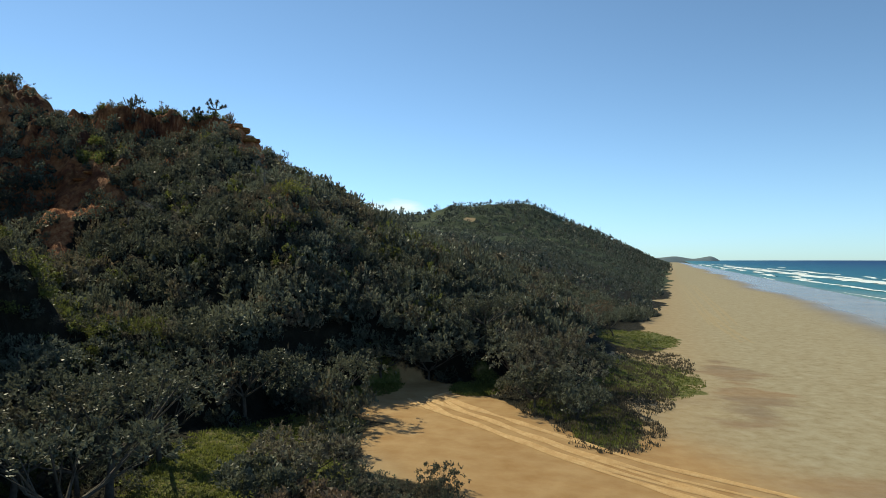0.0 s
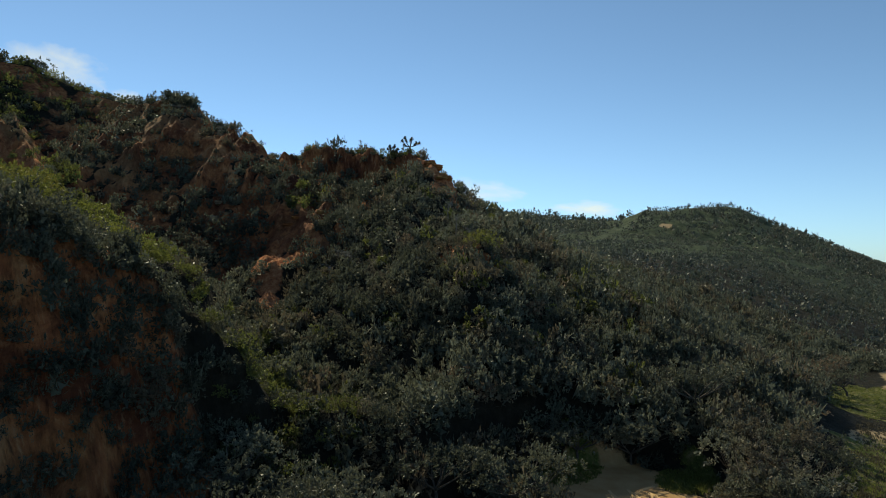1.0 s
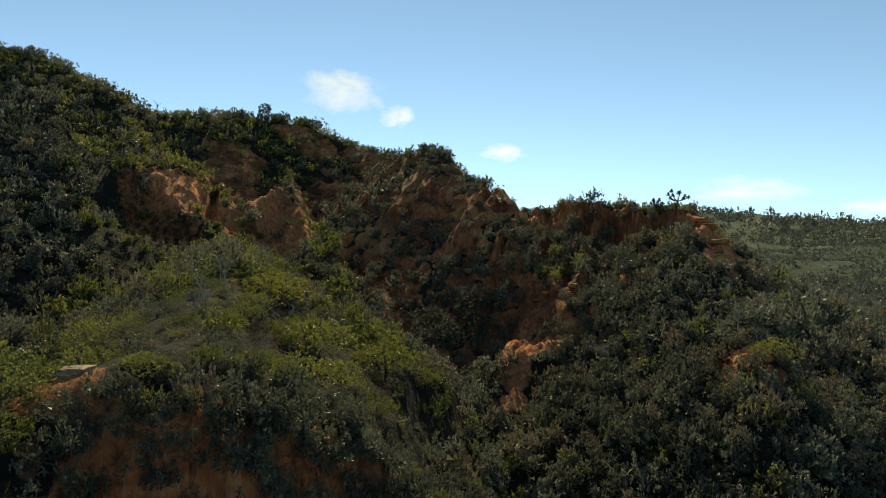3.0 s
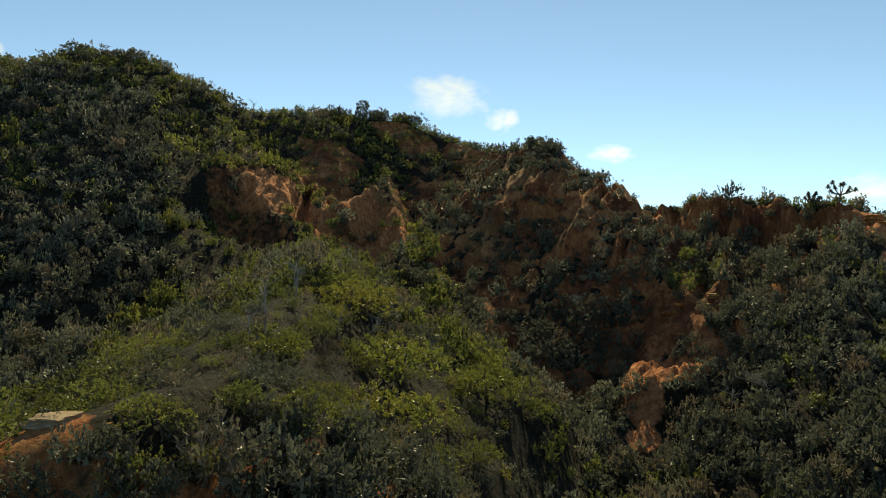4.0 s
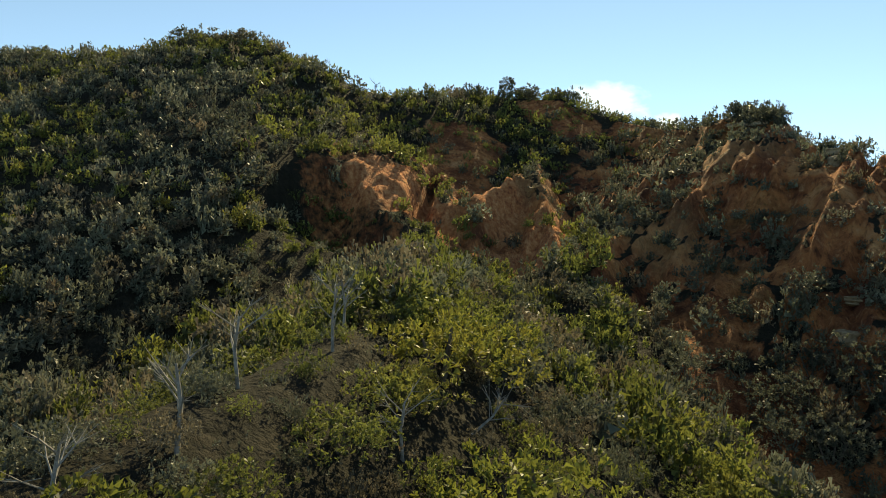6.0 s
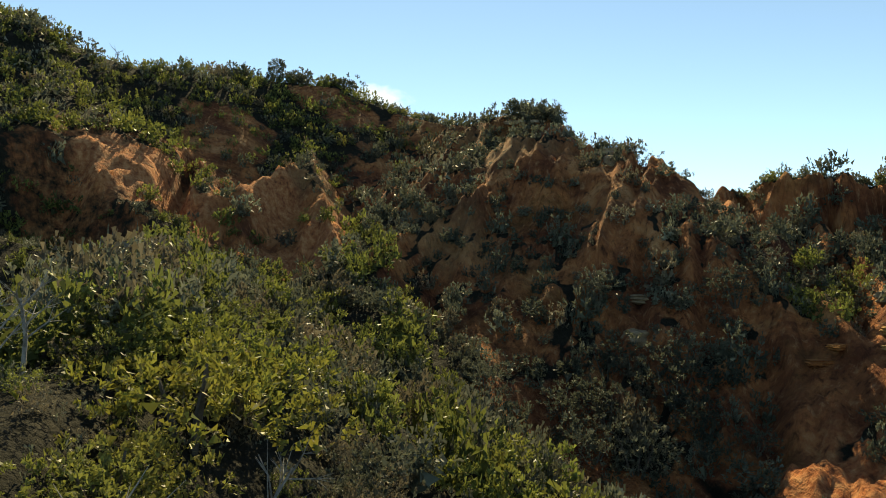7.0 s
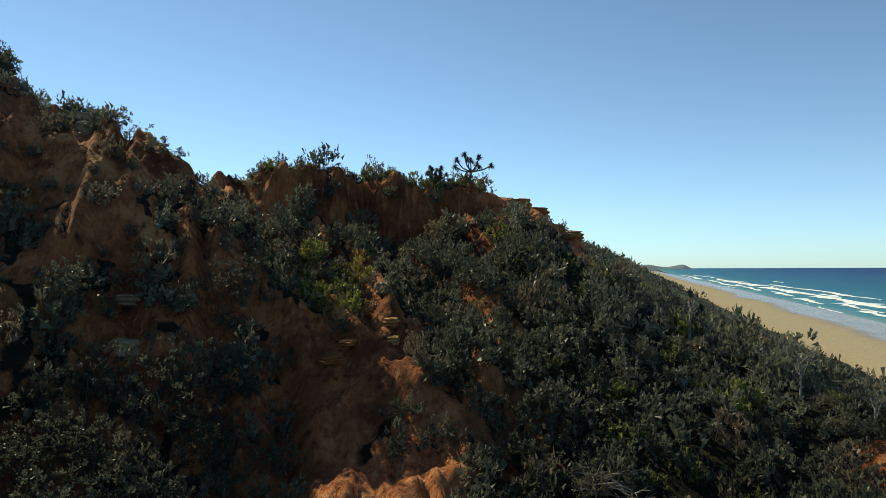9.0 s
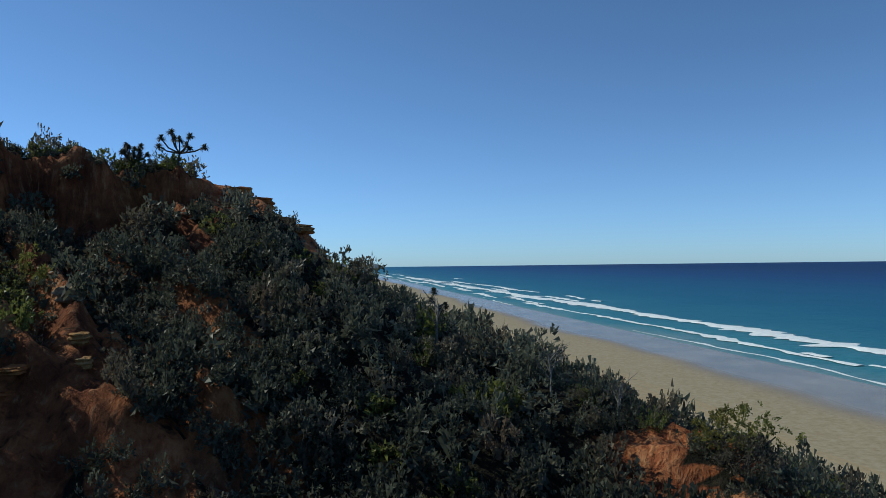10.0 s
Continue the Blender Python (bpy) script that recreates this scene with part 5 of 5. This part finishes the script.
pandanus(-29.2, 115.5, 5.0, 1.6, 4, 8, "slender sapling with a tufted top above the scrub", 0.7, 0.3)


def dead_tree(x, y, tall, wide, seed, label, twigs=7, mat=None, sink=0.2, lean=0.0):
    rng = np.random.default_rng(seed)
    root = new("dead_tree")
    root.matrix_basis = pose(x, y, ground_at(x, y), 0, lean, float(rng.random() * 360))
    tagged(root, label, "dead tree", group="dead trees and branches")
    part("trunk", mesh_np("trunk", *tubes([[(0, 0, -sink, 0.02 * tall + 0.02), (0.05 * tall, 0, tall * 0.4, 0.014 * tall + 0.015), (0.02 * tall, 0.04 * tall, tall * 0.75, 0.010 * tall + 0.01)]], 6), mat or DEAD_WOOD, True), root)
    for k in range(twigs):
        h = tall * (0.3 + 0.45 * k / twigs)
        a = rng.random() * 6.283
        out = wide * 0.5 * (0.5 + 0.5 * rng.random())
        p0 = (0.04 * tall, 0.02 * tall, h)
        p1 = (0.04 * tall + out * 0.5 * math.cos(a), out * 0.5 * math.sin(a), h + tall * 0.16)
        limbs = [[(*p0, 0.008 * tall + 0.008), (*p1, 0.005 * tall + 0.006), (out * math.cos(a), out * math.sin(a), h + tall * (0.2 + 0.2 * rng.random()), 0.006)]]
        for _ in range(3):
            b = a + rng.normal() * 0.8
            limbs.append([(*p1, 0.004 * tall + 0.004), (p1[0] + out * 0.45 * math.cos(b), p1[1] + out * 0.45 * math.sin(b), p1[2] + tall * 0.16 * rng.random(), 0.005)])
        part("branch", mesh_np("branch", *tubes(limbs, 4), mat or DEAD_WOOD), root)


for i, (x, y, tall, wide) in enumerate(((-157, 104, 4.2, 3.0), (-163, 95, 4.5, 4.5), (-161, 98, 3.6, 4.0), (-30.5, 113, 4.6, 3.2), (-27, 104, 3.6, 3.0), (-24, 101, 3.2, 2.8), (-66.5, 58, 3.6, 3.2), (-63, 53, 3.4, 3.6),
                                        (-58, 50, 3.2, 3.0), (-70, 60, 3.4, 3.2), (-60, 58, 2.8, 3.2), (-55, 47, 2.6, 3.0), (-14.5, 178, 5, 5), (-18, 172, 4.5, 4))):
    dead_tree(x, y, tall, wide, 40 + i, "bare grey dead tree standing in the scrub")
for i, (x, y, tall, wide) in enumerate(((-42, 98, 2.6, 5.0), (-40.5, 96.5, 2.4, 4.5), (-44, 96.5, 2.2, 4.0))):
    dead_tree(x, y, tall, wide, 70 + i, "leafless grey-brown twiggy dead bush in the scrub", 16)
for i, (x, y, tall, wide, lean) in enumerate(((-10, 69, 4.5, 5.0, 55), (-5, 73.5, 4.5, 4.5, 60), (-16, 24, 3.6, 3.5, 60), (-19, 27, 3.2, 3.5, 65), (-63, 63, 3.0, 3.0, 50), (-53, 54, 3.0, 3.0, 55), (-48, 47, 2.6, 2.5, 50))):
    dead_tree(x, y, tall, wide, 90 + i, "bleached pale dead branch lying over the bushes", 8, lean=lean)


# ---- rocks ----
def rock(x, y, z, sx, sy, sz, seed, mat, label, name="sandstone_block", beds=3.0, turn=0):
    """A weathered block with horizontal beds standing out."""
    bm = bmesh.new()
    bmesh.ops.create_icosphere(bm, subdivisions=4, radius=1)
    for v in bm.verts:
        c = v.co
        m = max(abs(c.x), abs(c.y), abs(c.z)) ** 0.6
        c = c / m
        n = noise.fractal(Vector((c.x * 1.3 + seed * 7, c.y * 1.3, c.z * 1.3)), 1.0, 2.0, 4)
        bed = 0.10 * math.sin(c.z * beds * 3.1 + 2 * noise.noise(c * 0.8 + Vector((seed, 0, 0))))
        k = 1 + 0.22 * n + bed
        v.co = Vector((c.x * k * sx, c.y * k * sy, c.z * (1 + 0.12 * n) * sz))
    me = bpy.data.meshes.new(name)
    bm.to_mesh(me)
    bm.free()
    me.materials.append(mat)
    ob = new(name, me)
    ob.matrix_basis = pose(x, y, z, 0, 0, turn)
    return tagged(ob, label, "rock", group="rocks on the cliffs")


for x, y, dz, sx, sy, sz, mat, label in (
        (-54.1, 116.9, -0.05, 0.8, 0.6, 0.55, SANDSTONE, "pale weathered sandstone cap on the pinnacle"),
        (-53.6, 113.6, -0.45, 0.6, 0.9, 0.4, YELLOW_CLAY, "knobbly yellow clay ledge on the spur"),
        (-53.5, 110.9, -0.45, 0.5, 0.7, 0.35, YELLOW_CLAY, "knobbly yellow clay ledge on the spur"),
        (-56.4, 110.5, -0.1, 1.3, 0.5, 0.25, CLAY, "thin layered clay ledge on the buttress"), (-57.4, 109.6, -0.1, 1.2, 0.5, 0.25, CLAY, "thin layered clay ledge on the buttress"),
        (-37.2, 131.4, -0.3, 1.3, 1.1, 0.4, YELLOW_CLAY, "yellow layered clay ledge on the shoulder"), (-36.2, 129.2, -0.3, 1.3, 1.1, 0.4, YELLOW_CLAY, "yellow layered clay ledge on the shoulder"),
        (-35.4, 127.2, -0.35, 1.2, 1.0, 0.4, YELLOW_CLAY, "yellow layered clay ledge on the shoulder"), (-34.6, 124.8, -0.35, 1.1, 1.0, 0.35, YELLOW_CLAY, "yellow layered clay ledge on the shoulder"),
        (-71.6, 108.6, -0.7, 1.0, 0.9, 1.2, SANDSTONE, "square grey sandstone block on the gully wall"), (-65.5, 128.5, -0.15, 1.9, 1.0, 0.35, SANDSTONE, "flat pale sandstone ledge under the cliff"),
        (-73.5, 113, -0.4, 2.6, 1.2, 0.5, SANDSTONE, "broad flat sandstone ledge on the gully wall"), (-45.2, 33, -0.2, 0.9, 0.8, 0.5, SANDSTONE, "pale crumbling sandstone cap at the end of the spur"),
        (-44.6, 34.3, -0.6, 0.9, 0.8, 0.5, CLAY, "red crumbling clay ledge at the end of the spur"), (-38.6, 133.2, 0.0, 1.3, 1.0, 0.6, CLAY, "orange clay knob on the shoulder"),
        (-35.8, 130.2, -0.4, 1.2, 1.2, 0.5, CLAY, "orange layered clay knob on the shoulder"), (-40.3, 134.6, 0.1, 1.2, 1.0, 0.8, CLAY, "red clay knob on the cliff shoulder"),
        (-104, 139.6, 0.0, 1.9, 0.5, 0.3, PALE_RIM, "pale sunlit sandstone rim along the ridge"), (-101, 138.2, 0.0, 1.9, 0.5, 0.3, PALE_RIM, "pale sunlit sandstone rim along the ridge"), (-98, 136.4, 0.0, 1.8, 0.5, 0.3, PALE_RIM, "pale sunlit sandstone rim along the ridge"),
        (-22, 165, 0.5, 2.6, 1.6, 0.9, SANDSTONE, "pale bare rock among the scrub"), (-85, 131.2, 0.0, 1.4, 1.0, 0.9, SANDSTONE, "grey rock outcrop on the ridge"), (-84, 129.3, -1.0, 1.4, 0.9, 1.4, SANDSTONE, "grey rock outcrop on the ridge")):
    rock(x, y, ground_at(x, y) + dz, sx, sy, sz, abs(x) % 9, mat, label, turn=(x * 37) % 180 if mat is not PALE_RIM else 30)


# ---- wheel tracks, grass, beach litter ----
def offset_line(line, off, step=0.6):
    pts = []
    dense = []
    for (ax, ay), (bx, by) in zip(line, line[1:]):
        n = max(2, int(math.hypot(bx - ax, by - ay) / step))
        dense += [(ax + (bx - ax) * i / n, ay + (by - ay) * i / n) for i in range(n)]
    for _ in range(6):
        dense = [dense[0]] + [((a[0] + 2 * b[0] + c[0]) / 4, (a[1] + 2 * b[1] + c[1]) / 4) for a, b, c in zip(dense, dense[1:], dense[2:])] + [dense[-1]]
    for i in range(1, len(dense) - 1):
        dx, dy = dense[i + 1][0] - dense[i - 1][0], dense[i + 1][1] - dense[i - 1][1]
        s = math.hypot(dx, dy)
        pts.append((dense[i][0] - dy / s * off, dense[i][1] + dx / s * off))
    return pts


def wheel_track(line, off, seed, wide=0.16, lift=0.14, mat=None, colour="orange"):
    """The two low banks of sand pressed up beside a wheel's rut."""
    pts = np.array(offset_line(line, off))
    z = height(pts[:, 0], pts[:, 1])
    verts, faces = [], []
    d = np.gradient(pts, axis=0)
    d /= np.hypot(d[:, 0], d[:, 1])[:, None]
    for i, (x, y) in enumerate(pts):
        w = 0.8 + 0.5 * vnoise(np.array([i * 1.0]), np.zeros(1), 5, seed)[0]
        for k, h in ((-2.2, -0.02), (-1.3, 1.0), (-0.7, 0.15), (0.7, 0.15), (1.3, 1.0), (2.2, -0.02)):
            verts.append((x - d[i, 1] * k * wide * w, y + d[i, 0] * k * wide * w, z[i] + 0.02 + lift * h * w))
    for i in range(len(pts) - 1):
        faces += [(i * 6 + k, i * 6 + k + 1, i * 6 + k + 7, i * 6 + k + 6) for k in range(5)]
    ob = new("wheel_track", mesh_np("wheel_track", verts, faces, mat or TRACK_SAND, True))
    tagged(ob, f"wheel rut with low banks pressed into the {colour} sand", "wheel track", group="wheel tracks on the sand", kind="structure")


TRACK_SAND = plain_material("track_sand", [(0.3, (0.42, 0.25, 0.11)), (0.5, (0.52, 0.33, 0.16)), (0.7, (0.60, 0.41, 0.22))], 1.2, 0.95, 0.5, 0.05)
BEACH_SAND = plain_material("beach_track_sand", [(0.3, (0.29, 0.22, 0.12)), (0.7, (0.40, 0.31, 0.19))], 0.8, 0.95, 0.5, 0.05)
LOOP = [(1.6, 68), (0.2, 67.2), (-0.9, 65), (1.2, 60), (5, 53.5), (10, 47), (18, 40), (30, 32), (46, 24)]
for off in (-0.85, 0.85):
    wheel_track(LOOP, off, 5)
    wheel_track(TRACK, off + 0.5, 6)
wheel_track([(-2.2, 66), (0.5, 61), (5.5, 54), (12, 46), (22, 37), (36, 28)], 2.1, 8)


def tufts(rng, count, spots, size, mat, name, label):
    """Grass: many thin blades in tufts over the meadow patches."""
    verts, faces = [], []
    for _ in range(count):
        gx, gy, gu, gv = spots[rng.integers(0, len(spots))]
        a, r = rng.random() * 6.283, math.sqrt(rng.random()) * 1.05
        du, dv = gu * r * math.cos(a), gv * r * math.sin(a)
        verts.append((gx - CU * du + SU * dv, gy + SU * du + CU * dv))
    p = np.array(verts)
    z = height(p[:, 0], p[:, 1])
    n = 7
    base = np.repeat(np.column_stack([p, z]), n, 0) + np.column_stack([rng.normal(size=(count * n, 2)) * 0.13, np.zeros(count * n)])
    a = rng.random(count * n) * 6.283
    s = size * (0.5 + rng.random(count * n))
    side = np.column_stack([np.cos(a), np.sin(a), np.zeros_like(a)]) * 0.05
    tip = base + np.column_stack([rng.normal(size=(count * n, 2)) * 0.3 * s[:, None], s])
    v = np.stack([base - side, base + side, tip], 1).reshape(-1, 3)
    ob = new(name, mesh_np(name, v, np.arange(len(v)).reshape(-1, 3), mat))
    tagged(ob, label, "grass", kind="stuff")


tufts(rng2, 6500, MEADOW, 0.16, LEAF_GREEN, "grass", "short yellow-green grass at the edge of the beach")
tufts(rng2, 2600, [(16, 68, 6, 7), (20, 75, 5, 9), (13.5, 56, 4, 7), (12, 62, 5, 5), (28, 92, 5, 12)], 0.26, LEAF_OLIVE, "dune_grass", "sparse dry runners and stalks on the sand")
for line in ([(58, 148), (76, 205), (98, 275), (134, 390)], [(63, 150), (82, 208), (104, 278), (142, 395)], [(52, 118), (60, 150), (70, 185)]):
    for off in (-0.85, 0.85):
        wheel_track(line, off, 12, 0.2, 0.05, BEACH_SAND, "pale")
